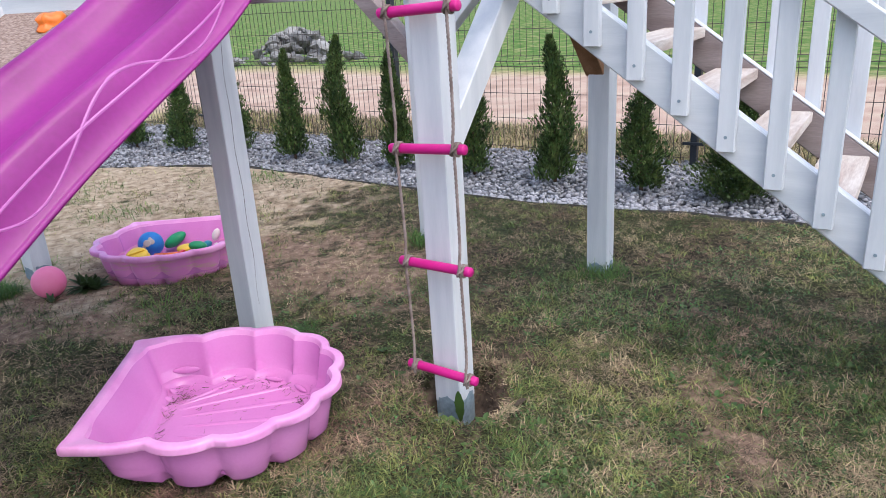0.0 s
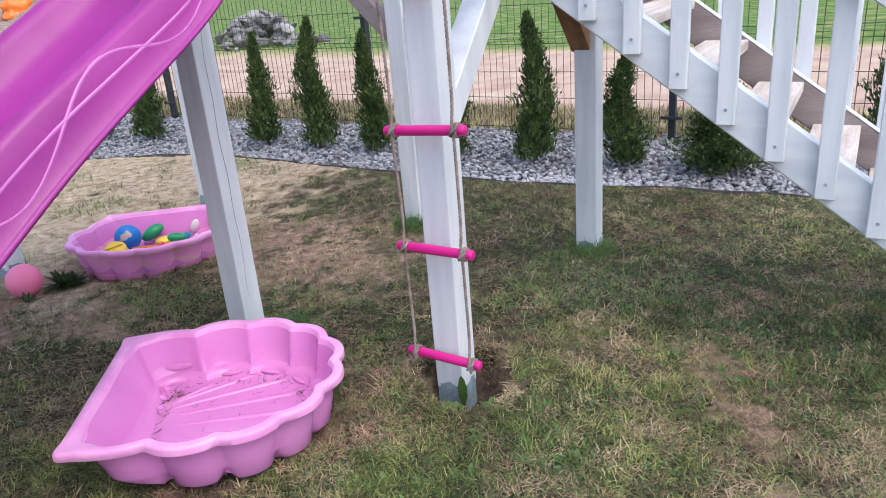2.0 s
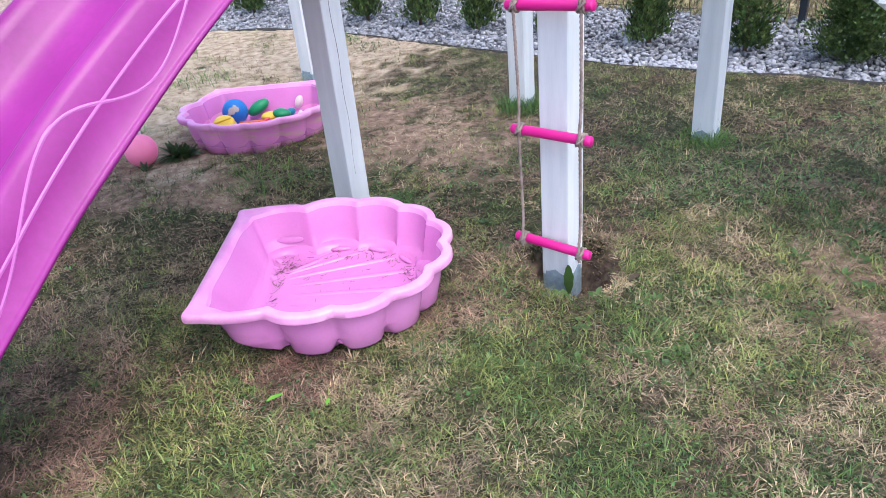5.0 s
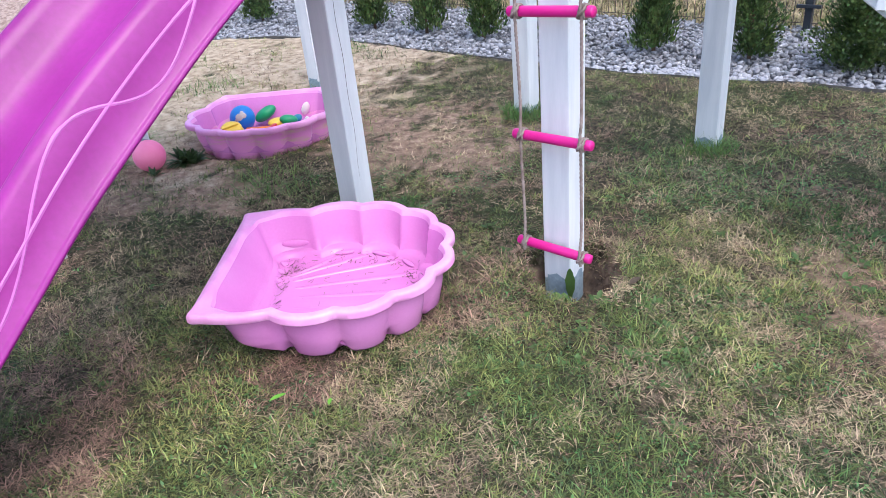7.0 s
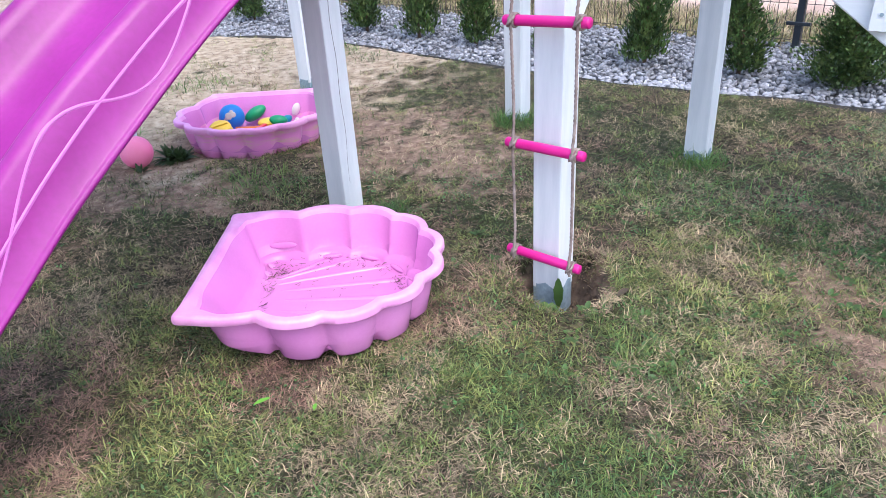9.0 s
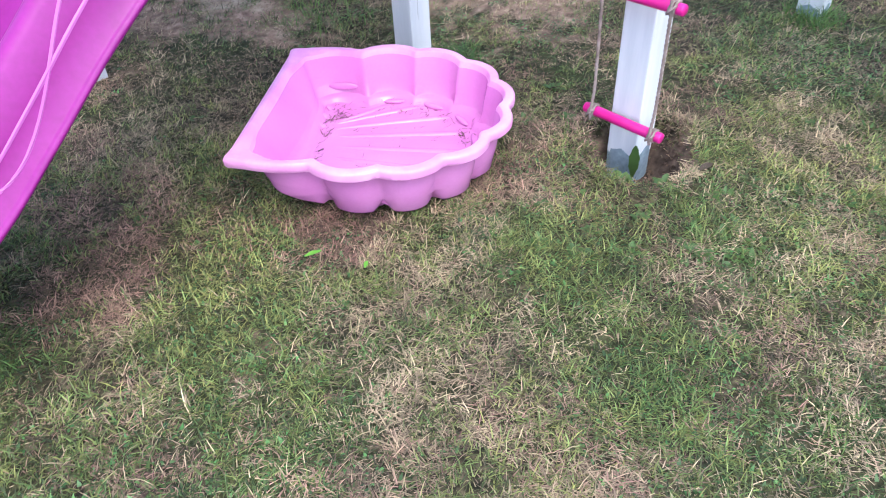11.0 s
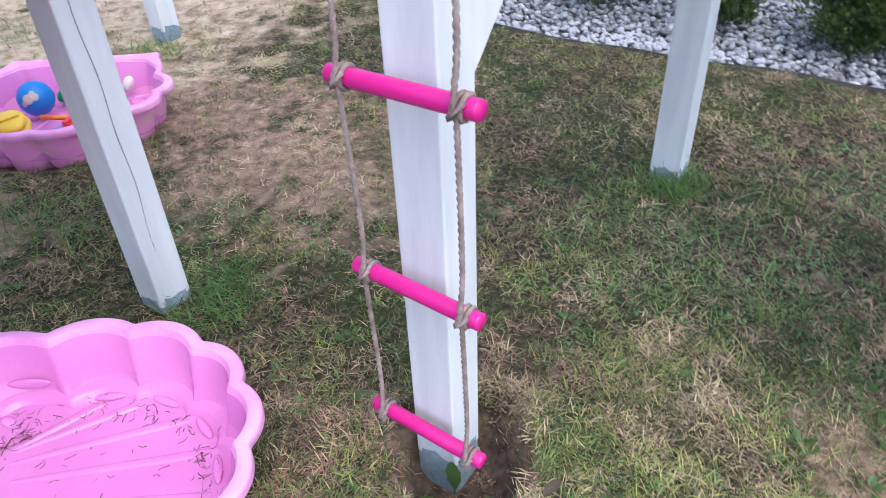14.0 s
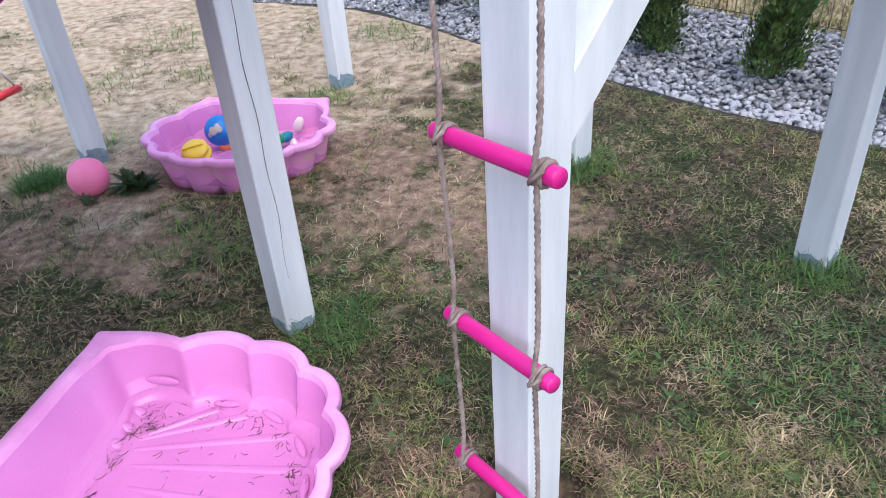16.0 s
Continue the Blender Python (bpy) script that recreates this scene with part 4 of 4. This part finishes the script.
shell("shell_sandpit", "pale pink plastic shell sandpit half full of toys, on worn soil", SHB, 0.88, MUDPINK, 0.18)


def debris():
    rng = random.Random(4)
    bm = bmesh.new()
    for k in range(430):
        a, r = rng.uniform(-3.1, 3.1), math.sqrt(rng.random()) * 0.30
        if k % 3:
            r = 0.23 + rng.random() * 0.05
        if k % 5 == 1:
            a, r = rng.choice((-0.35, 0.5, 0.9, 2.3, -2.2)) + rng.gauss(0, 0.07), 0.25 + rng.gauss(0, 0.012)
        x, y = r * math.cos(a), r * math.sin(a) * 0.9
        if k % 4 == 2:
            x, y = -0.195 + rng.gauss(0, 0.014), rng.uniform(-0.22, 0.23)
        if x < -0.23:
            continue
        p = SHA @ Vector((x, y, 0.026 + 0.02 * smooth(0.22, 0.3, r)))
        an, ln = rng.uniform(0, 6.28), rng.uniform(0.003, 0.014)
        cv = rng.uniform(-0.5, 0.5)
        pts = [p + Vector((math.cos(an + cv * q) * ln * q, math.sin(an + cv * q) * ln * q, 0.003 * (q > 0))) for q in (-1, 0, 1)]
        tube(pts, rng.uniform(0.0004, 0.0009), 4, bm)
    solid("plant_debris", bm, DEBRIS, "dry grass bits scattered in the empty sandpit", "debris", kind="stuff")


debris()

# ---- toys ----
toy_ball = thing("ball", "blue vinyl ball with a pale print, among sand toys", "ball", m=pose(-0.875, 3.955, 0.066, 20, 10, 0))
part("sphere", ball(0.067, sub=4), BLUE, toy_ball, shade=True)
for az, el, s in ((-100, 40, 0.020), (-72, 48, 0.015), (-112, 20, 0.011), (-84, 62, 0.010)):
    d = Vector((math.cos(radians(az)) * math.cos(radians(el)), math.sin(radians(az)) * math.cos(radians(el)), math.sin(radians(el))))
    bm = ball(s, (1, 1, 0.12), Matrix.Translation(d * 0.0665) @ d.to_track_quat("Z", "Y").to_matrix().to_4x4(), sub=2)
    part("print", bm, PALEPRINT, toy_ball, "pale grey print", shade=True)
solid("ball", ball(0.077, m=pose(-1.275, 3.545, 0.062), sub=4), BALLPINK, "salmon-pink rubber ball beside a post foot", "ball")


def toy_wheel():
    ob = thing("sand_toy", "yellow round sand sieve lying against the sandpit wall", "toy", m=pose(-0.90, 3.73, 0.062, 22, -8, 20))
    for z, rr in ((0.0, 0.062), (0.030, 0.056)):
        prof = [(0.0, z + 0.016), (0.6 * rr, z + 0.014), (0.85 * rr, z + 0.009), (rr, z), (rr, z - 0.006), (0.9 * rr, z - 0.010), (0.0, z - 0.010)]
        bm = bmesh.new()
        rows = [[bm.verts.new((r * math.cos(q * 0.2244), r * math.sin(q * 0.2244), h)) for q in range(28)] for r, h in prof[1:-1]]
        for r1, r2 in zip(rows, rows[1:]):
            for q in range(28):
                bm.faces.new((r1[q], r1[(q + 1) % 28], r2[(q + 1) % 28], r2[q]))
        bm.faces.new(rows[0])
        bm.faces.new(rows[-1][::-1])
        part("disc", bm, YELLOW, ob, shade=True)
    part("neck", tube([(0, 0, 0.0), (0, 0, 0.03)], 0.035, 20), YELLOW, ob)
    part("cross_bar", box((0.085, 0.012, 0.012), pose(0, 0, 0.047), 0.004), YELLOW, ob)


toy_wheel()


def blob(name, x, y, z, r, sc, material, label, rz=0, ry=0):
    solid(name, ball(r, sc, sub=3), material, label, "toy", "sand toys", pose(x - 0.03, y + 0.05, z - 0.045, 0, ry, rz) @ Matrix.Scale(0.88, 4))


blob("sand_mould", -0.73, 3.97, 0.10, 0.06, (1.25, 0.75, 0.6), GREEN, "dark green leaf-shaped sand mould", 20, -25)
blob("sand_mould", -0.60, 3.86, 0.085, 0.05, (1.1, 0.8, 0.6), GREEN, "green rounded plastic sand mould", 0, 10)
blob("sand_mould", -0.66, 3.88, 0.07, 0.06, (1.1, 0.8, 0.5), YELLOW, "yellow plastic sand mould in the sandpit", 40, 8)
blob("sand_mould", -0.56, 3.91, 0.07, 0.04, (1.2, 0.7, 0.6), TEAL, "teal plastic sand mould in the sandpit", 70)
blob("sand_mould", -0.51, 3.96, 0.105, 0.03, (0.8, 0.7, 1.4), CREAM, "pale toy figure-shaped mould", 0, 25)
blob("sand_mould", -0.62, 3.80, 0.06, 0.035, (1, 1, 0.7), YELLOW, "small yellow sand mould")
blob("sand_mould", -0.72, 3.72, 0.06, 0.035, (1.3, 0.8, 0.6), LILAC, "lilac plastic sand mould in the sandpit", 30)
blob("toy_ball", -0.685, 3.655, 0.058, 0.021, (1, 1, 1), PEACH, "small peach-coloured toy ball in the sandpit")
blob("toy_ball", -0.645, 3.675, 0.058, 0.019, (1, 1, 1), PEACH, "small peach-coloured toy ball in the sandpit")
blob("sand_mould", -0.57, 3.74, 0.075, 0.045, (1.2, 0.85, 0.7), GREEN, "green egg-shaped sand mould in the sandpit", 15)
blob("sand_mould", -0.50, 3.80, 0.08, 0.026, (0.6, 0.9, 1.3), CREAM, "pale translucent sand mould in the sandpit", 30, 20)


def rake():
    ob = thing("toy_rake", "red and orange toy rake lying in the sandpit", "toy", m=pose(-0.79, 3.83, 0.032, 0, 0, -25))
    part("handle", tube([(-0.06, 0, 0.0), (0.08, 0, 0.012)], 0.010, 10), ORANGE, ob, shade=True)
    part("head", box((0.02, 0.10, 0.02), pose(0.085, 0, 0.01), 0.004), RED, ob)
    for k in range(4):
        part("tine", box((0.05, 0.012, 0.008), pose(0.11, -0.039 + 0.026 * k, 0.005), 0.003), RED, ob)


rake()


# ---- swing ----
def swing():
    ob = thing("swing", "coral-pink plastic swing seat hanging on white cords", "swing", m=pose(-1.86, 3.86, 0.275, 0, 0, -9))
    bm = bmesh.new()
    n = 14
    rows = []
    for k in range(n + 1):
        q = k / n
        x = -0.16 + 0.32 * q
        z = 0.035 * abs(2 * q - 1) ** 3
        rows.append([bm.verts.new((x, y, z + dz)) for y, dz in ((-0.075, -0.012), (-0.08, 0.0), (-0.07, 0.008), (0.07, 0.008), (0.08, 0.0), (0.075, -0.012))])
    for r1, r2 in zip(rows, rows[1:]):
        for k in range(6):
            bm.faces.new((r1[k], r1[(k + 1) % 6], r2[(k + 1) % 6], r2[k]))
    bm.faces.new(rows[0])
    bm.faces.new(rows[-1])
    part("seat", bm, SWINGPINK, ob, shade=True)
    for x in (-0.165, 0.165):
        part("seat_end", tube([(x, -0.08, 0.03), (x * 1.03, 0, 0.035), (x, 0.08, 0.03)], 0.016, 10), SWINGPINK if x < 0 else RED, ob, shade=True)
        for y in (-0.07, 0.07):
            part("cord", tube([(x, y, 0.035), (x * 0.98, 0, 0.16)], 0.006, 8), CORD, ob, shade=True)
        part("clamp", tube([(x * 0.98, 0, 0.15), (x * 0.98, 0, 0.21)], 0.014, 10), BLUE, ob, shade=True)
        part("cord", tube([(x * 0.98, 0, 0.20), (x * 0.95, 0.02, 1.55)], 0.006, 8), CORD, ob, shade=True)


swing()


# ---- fence ----
def fence():
    ob = thing("mesh_fence", "dark welded-wire panel fence on slim anthracite posts", "fence", m=TW @ pose(0, 3.38, 0))
    for k in range(-2, 4):
        x = -0.095 - 2.565 * k
        p = part("fence_post", box((0.045, 0.06, 1.75), pose(x, 0.03, 0.77), 0.004), FPOST, ob)
        for z in (0.135, 0.90, 1.42):
            part("clamp", box((0.15, 0.012, 0.022), pose(x, -0.008, z), 0.003), FPOST, p)
    levels = [0.03, 0.26, 0.455, 0.66, 0.70, 0.74, 0.94, 1.14, 1.33, 1.37, 1.41, 1.58]
    pts = [(0, 0, 0.03), (0, 0, 0.66), (0, -0.025, 0.70), (0, 0, 0.74), (0, 0, 1.33), (0, -0.025, 1.37), (0, 0, 1.41), (0, 0, 1.60)]
    upright = finish(tube(pts, 0.0028, 4), "upright_wire", FENCE, False)
    cross = finish(tube([(0, 0, 0), (-2.505, 0, 0)], 0.003, 4), "cross_wire", FENCE, False)
    for k in range(-2, 3):
        x1 = -0.095 - 2.565 * k
        for j in range(1, 47):
            w = new("upright_wire", upright)
            w.parent = ob
            w.location = (x1 - 0.03 - 0.0546 * j, 0, 0)
        for z in levels:
            w = new("cross_wire", cross)
            w.parent = ob
            w.location = (x1 - 0.03, -0.028 if z in (0.70, 1.37) else -0.005, z)


fence()


# ---- arborvitae ----
def conifer_mesh(seed, hgt, rad, count):
    """Sprays of scale leaves, standing fans packed round a column with ragged outline."""
    rng = np.random.default_rng(seed)
    z = hgt * (0.05 + 0.95 * rng.random(count) ** 0.9)
    f = z / hgt
    prof = np.interp(f, [0, 0.08, 0.25, 0.5, 0.75, 0.92, 1.0], [0.55, 0.92, 1.0, 0.80, 0.50, 0.24, 0.05])
    prof = prof * (1 + 0.13 * np.sin(15 * f + 1.7 * seed) + 0.10 * np.sin(33 * f + 2.3 * seed))
    a = rng.uniform(0, 2 * np.pi, count)
    lump = 1 + 0.27 * np.sin(3 * a + 11 * f + seed) + 0.17 * np.sin(5 * a - 19 * f + 2 * seed) + 0.12 * np.sin(9 * a + 37 * f + seed)
    r = rad * prof * lump * np.clip(rng.normal(0.82, 0.2, count), 0.15, 1.2)
    c = np.c_[r * np.cos(a) + 0.022 * np.sin(7 * f + seed), r * np.sin(a) + 0.022 * np.cos(6 * f + 2 * seed), z]
    out = np.c_[np.cos(a), np.sin(a), np.zeros(count)]
    up = np.c_[out[:, :2] * rng.uniform(0.1, 0.8, count)[:, None], np.ones(count)] + rng.normal(0, 0.25, (count, 3))
    up /= np.linalg.norm(up, axis=1)[:, None]
    side = np.cross(up, out) + 0.9 * rng.normal(0, 0.5, (count, 3))
    side -= up * np.sum(side * up, 1)[:, None]
    side /= np.linalg.norm(side, axis=1)[:, None]
    ln = rng.uniform(0.022, 0.052, count)[:, None] * (0.7 + 0.5 * (1 - f))[:, None]
    wd = ln * rng.uniform(0.14, 0.26, count)[:, None]
    v = np.stack([c, c + up * ln * 0.5 + side * wd, c + up * ln * 0.62 + side * wd * 0.25, c + up * ln, c + up * ln * 0.62 - side * wd * 0.3, c + up * ln * 0.45 - side * wd], 1)
    tri = np.array([[0, 1, 2], [0, 2, 4], [2, 3, 4], [0, 4, 5]])
    faces = (np.arange(count)[:, None, None] * 6 + tri[None]).reshape(-1, 3)
    return raw_mesh("crown", v.reshape(-1, 3), faces, SPRAY, False)


CROWNS = [conifer_mesh(40 + s, 1.0, rd, 7200 if rd < 0.15 else 15000) for s, rd in enumerate((0.10, 0.112, 0.122, 0.185))]
TREES = [(4.5, 2.53, 0.80, 1), (3.88, 2.60, 0.86, 2), (3.2, 2.62, 0.90, 0), (2.63, 2.59, 1.0, 1), (2.09, 2.58, 0.90, 0), (1.43, 2.6, 0.86, 1), (0.80, 2.6, 0.97, 1), (0.22, 2.63, 0.74, 2), (-0.36, 2.64, 0.62, 3), (-1.25, 3.05, 1.05, 1), (-1.9, 3.0, 1.0, 2), (5.2, 2.5, 0.85, 0)]
for k, (u, v, hgt, kind_no) in enumerate(TREES):
    x, y = to_world(-u, v)
    t = thing("arborvitae", "young columnar arborvitae planted in the stone bed" if kind_no < 3 else "squat bushy arborvitae planted in the stone bed", "conifer", "fence conifers", pose(x, y, -0.03, 0, 0, 67 * k))
    part("trunk", tube([(0, 0, -0.03), (0.004, 0, 0.3 * hgt), (0, 0.004, 0.8 * hgt)], 0.014, 8, taper=lambda q: 1 - 0.75 * q), BARK, t, shade=True)
    c = new("crown", CROWNS[kind_no])
    c.parent = t
    c.scale = (1, 1, hgt) if kind_no == 3 else (0.9 + 0.12 * hgt,) * 2 + (hgt,)


# ---- weeds ----
def leaf_mesh(bm, base, direction, length, width, droop=0.3, jag=0.0, rise=0.6):
    """One broad leaf: a bent, folded strip with a wavy outline."""
    d = Vector((math.cos(direction), math.sin(direction), 0))
    s = Vector((-d.y, d.x, 0))
    rows = []
    n = 7
    for k in range(n + 1):
        q = k / n
        w = width * math.sin(math.pi * min(0.97, 0.06 + 0.92 * q)) ** 0.8 * (1 - jag * (k % 2))
        p = base + d * (length * q * math.cos(rise)) + Vector((0, 0, length * (q * math.sin(rise) - droop * q * q)))
        rows.append([bm.verts.new(p - s * w / 2 + Vector((0, 0, 0.15 * w))), bm.verts.new(p), bm.verts.new(p + s * w / 2 + Vector((0, 0, 0.15 * w)))])
    for r1, r2 in zip(rows, rows[1:]):
        for k in range(2):
            bm.faces.new((r1[k], r1[k + 1], r2[k + 1], r2[k]))


def weed(x, y, label, leaves, length, width, material=WEED, seed=0, jag=0.0, rise=(0.2, 0.9), group="lawn weeds"):
    rng = random.Random(seed)
    z = float(height(np.array(x), np.array(y)))
    ob = thing("weed", label, "weed", group, pose(x, y, z - 0.004))
    for k in range(leaves):
        bm = bmesh.new()
        r0 = 0.012 * rng.random()
        a = 2.4 * k + rng.uniform(-0.4, 0.4)
        leaf_mesh(bm, Vector((r0 * math.cos(a), r0 * math.sin(a), 0)), a, length * rng.uniform(0.6, 1.1), width * rng.uniform(0.7, 1.1), rng.uniform(0.1, 0.5), jag, rng.uniform(*rise))
        part("leaf", bm, material, ob, shade=True)


dock = thing("dock_plant", "single upright dock leaf growing at the post foot", "weed", m=pose(0.395, 2.035, -0.10))
bm = bmesh.new()
leaf_mesh(bm, Vector((0, 0, 0.02)), radians(250), 0.135, 0.034, 0.03, 0.14, 1.38)
part("leaf", bm, WEED, dock, shade=True)
part("stalk", tube([(0, 0, 0), (-0.002, 0.001, 0.05)], 0.002, 6), WEED, dock)
weed(0.331, 1.90, "small light-green leafy weed at the rim of the hole", 12, 0.038, 0.020, CLEARWEED, 4, 0.0, (0.3, 1.0))
weed(0.345, 1.93, "small light-green leafy weed at the rim of the hole", 8, 0.036, 0.018, CLEARWEED, 14, 0.0, (0.4, 1.2))
weed(0.315, 2.02, "broad-leaved weed in the hole round the post", 5, 0.05, 0.034, WEED, 5, 0.0, (0.3, 0.9))
weed(0.43, 1.99, "broad-leaved weed in the hole round the post", 4, 0.05, 0.028, DARKWEED, 15, 0.0, (0.3, 0.9))
weed(-1.13, 3.59, "dark leafy weed beside the toy-filled sandpit", 64, 0.11, 0.032, DARKWEED, 6, 0.3, (0.3, 1.45))
weed(-1.08, 3.56, "dark leafy weed beside the toy-filled sandpit", 50, 0.10, 0.03, DARKWEED, 7, 0.3, (0.3, 1.45))
weed(-1.25, 3.45, "small grey-green weed in front of the pink ball", 10, 0.07, 0.02, DARKWEED, 8, 0.3, (0.4, 1.3))
rng = random.Random(12)
CLUMPS = ((1.33, 1.80, 0.10, 16), (1.61, 1.69, 0.10, 12), (0.70, 2.53, 0.03, 3), (1.39, 1.95, 0.08, 8), (0.455, 1.58, 0.12, 18), (0.60, 1.62, 0.10, 10), (0.08, 2.33, 0.07, 5), (-0.80, 1.85, 0.12, 8), (0.95, 1.95, 0.2, 8), (0.05, 1.66, 0.15, 8))
spots = [(cx + rng.gauss(0, r), cy + rng.gauss(0, r)) for cx, cy, r, num in CLUMPS for _ in range(num)]
spots += [(rng.uniform(-1.4, 1.8), rng.uniform(1.2, 3.0)) for _ in range(24)]
for k, (x, y) in enumerate(spots):
    lx, ly = to_local(x, y)
    if math.hypot(lx, ly) < 0.2 or math.hypot(x + 0.35, y - 2.08) < 0.42:
        continue
    weed(x, y, "low rosette of broad green weed in the lawn", rng.randint(7, 12), rng.uniform(0.022, 0.040), rng.uniform(0.011, 0.019), CLEARWEED if k % 3 == 0 else WEED, 100 + k, 0.0, (0.25, 0.9))


def clover():
    """Fine broad-leaved green spread through the near lawn."""
    rng = np.random.default_rng(77)
    n = 70000
    p = np.c_[rng.uniform(-2.4, 2.6, n), rng.uniform(0.7, 3.2, n)]
    lx, ly = to_local(p[:, 0], p[:, 1])
    near = np.minimum.reduce([np.hypot(p[:, 0] - cx, p[:, 1] - cy) for cx, cy in ((-0.69, 1.47), (0.13, 1.58), (0.30, 1.14), (1.35, 1.80))])
    ok = (wave(p[:, 0], p[:, 1], 3.0, 2.7) + 1.1 * smooth(0.34, 0.1, near) + 0.6 * wave(p[:, 0], p[:, 1], 13.0, 0.9) > 0.12) & (bareness(lx, ly) < 0.5) & (sandiness(lx, ly) < 0.3) & (np.hypot(p[:, 0] + 0.35, p[:, 1] - 2.08) > 0.36)
    p = p[ok]
    blades("clover", p, 0.018, 0.0085, CLOVER, "low broad-leaved green growth spread through the lawn", 0.9, 31, "ground cover")


clover()
for x, y, rz in ((-0.525, 1.60, 25), (-0.37, 1.55, 80)):
    bm = bmesh.new()
    leaf_mesh(bm, Vector((0, 0, 0.02)), radians(rz), 0.045 if rz == 25 else 0.025, 0.015 if rz == 25 else 0.011, 0.1, 0, 0.1)
    solid("fallen_leaf", bm, BRIGHTLEAF, "bright green leaf lying on the lawn", "leaf", m=pose(x, y, 0.012))


rng = random.Random(21)
bm = bmesh.new()
for k in range(420):
    a, r = rng.uniform(0, 6.28), rng.uniform(0.06, 0.20)
    if k % 3 == 0:
        a = rng.gauss(0.1, 0.6)
    x, y = 0.398 + r * math.cos(a), 2.10 + r * math.sin(a)
    z = float(height(np.array(x), np.array(y)))
    c = rng.uniform(0.002, 0.008)
    bmesh.ops.create_icosphere(bm, subdivisions=1, radius=c, matrix=pose(x, y, z + 0.3 * c, rng.uniform(0, 90), rng.uniform(0, 90), 0) @ Matrix.Diagonal((1, rng.uniform(0.6, 1), rng.uniform(0.5, 0.9), 1)))
solid("soil_crumbs", bm, SOILTEX, "loose dark soil crumbs in the hole round the post", "soil", kind="stuff", shade=False)
crumb = np.random.default_rng(33)
cp = np.c_[crumb.uniform(-2.6, 1.6, 16000), crumb.uniform(1.6, 5.2, 16000)]
cx, cy = to_local(cp[:, 0], cp[:, 1])
cp = cp[(crumb.random(16000) < 0.8 * bareness(cx, cy)) & (np.hypot(cp[:, 0] + 0.35, cp[:, 1] - 2.08) > 0.36) & (np.hypot(cp[:, 0] + 0.765, cp[:, 1] - 3.815) > 0.36) & (cy < 1.9)][:2600]
tmp = ball(1.0, sub=1)
bv, bf = np.array([v.co[:] for v in tmp.verts]), np.array([[v.index for v in f.verts] for f in tmp.faces])
tmp.free()
rad = crumb.uniform(0.0015, 0.006, (len(cp), 1, 1))
verts = bv[None] * rad * crumb.uniform(0.6, 1.2, (len(cp), 12, 1)) * np.array([1, 1, 0.6]) + np.c_[cp, height(cp[:, 0], cp[:, 1]) + 0.001][:, None, :]
faces = (bf[None] + 12 * np.arange(len(cp))[:, None, None]).reshape(-1, 3)
tagged(new("soil_crumbs", raw_mesh("soil_crumbs", verts.reshape(-1, 3), faces, DRYSOIL, False)), "dry brown soil crumbs on the worn ground under the tower", "soil", kind="stuff")
noise.seed_set(5)
bm = ball(0.018, (1, 0.7, 0.45), sub=2)
solid("pebble", bm, ROCK, "pale pebble at the rim of the hole", "stone", m=pose(0.29, 1.92, 0.008))
bm = bmesh.new()
leaf_mesh(bm, Vector((0, 0, 0.012)), 0.5, 0.05, 0.022, 0.1, 0, 0.25)
solid("fallen_leaf", bm, STRAW, "dry curled tan leaf beside the hole", "leaf", m=pose(0.55, 1.92, 0.006))


# ---- beyond the fence ----
def rock_pile():
    ob = thing("rock_pile", "heap of grey field rocks on the grass beyond the track", "rocks", m=Matrix())
    rng = random.Random(9)
    for k in range(130):
        u, v = 9.95 + rng.gauss(0, 0.62), 9.9 + rng.gauss(0, 0.5)
        d = math.hypot((u - 9.9) / 1.6, (v - 9.9) / 1.2)
        s = rng.uniform(0.07, 0.21)
        z = max(0.06, 0.74 * (1 - d)) * rng.uniform(0.3, 1.0)
        x, y = to_world(-u, v)
        bm = ball(s, (1, rng.uniform(0.5, 1), rng.uniform(0.35, 0.8)), sub=1)
        noise.seed_set(300 + k)
        for q in bm.verts:
            q.co *= 1 + 0.8 * noise.noise(q.co * (1.6 / s) + Vector((k, 0, 0)))
        bmesh.ops.transform(bm, matrix=pose(x, y, z, rng.uniform(-25, 25), rng.uniform(-25, 25), rng.uniform(0, 360)), verts=bm.verts)
        part("rock", bm, ROCK, ob)


rock_pile()


def far_house(u, v, w, d, h, turn):
    x, y = to_world(-u, v)
    ob = thing("house", "distant white house with a dark roof", "house", "far houses", pose(x, y, 0, 0, 0, turn))
    part("wall", box((w, d, h), pose(0, 0, h / 2), 0.02), FARWALL, ob)
    bm = prism([(-w / 2 - 0.4, h), (w / 2 + 0.4, h), (0, h + 2.4)], d + 0.8, pose(0, -d / 2 - 0.4, 0), bevel=0)
    part("roof", bm, FARROOF, ob)
    for k in range(3):
        p = part("window", box((1.2, 0.1, 1.3), pose(-w / 3 + k * w / 3, -d / 2 - 0.02, 1.7), 0.01), FARWALL, ob)
        part("pane", box((1.0, 0.06, 1.1), pose(-w / 3 + k * w / 3, -d / 2 - 0.06, 1.7), 0.005), FARGLASS, p)


far_house(6.5, 46, 10, 8, 3.4, -40)
far_house(-8, 52, 12, 9, 3.6, -50)
far_house(20, 58, 11, 9, 3.5, -30)
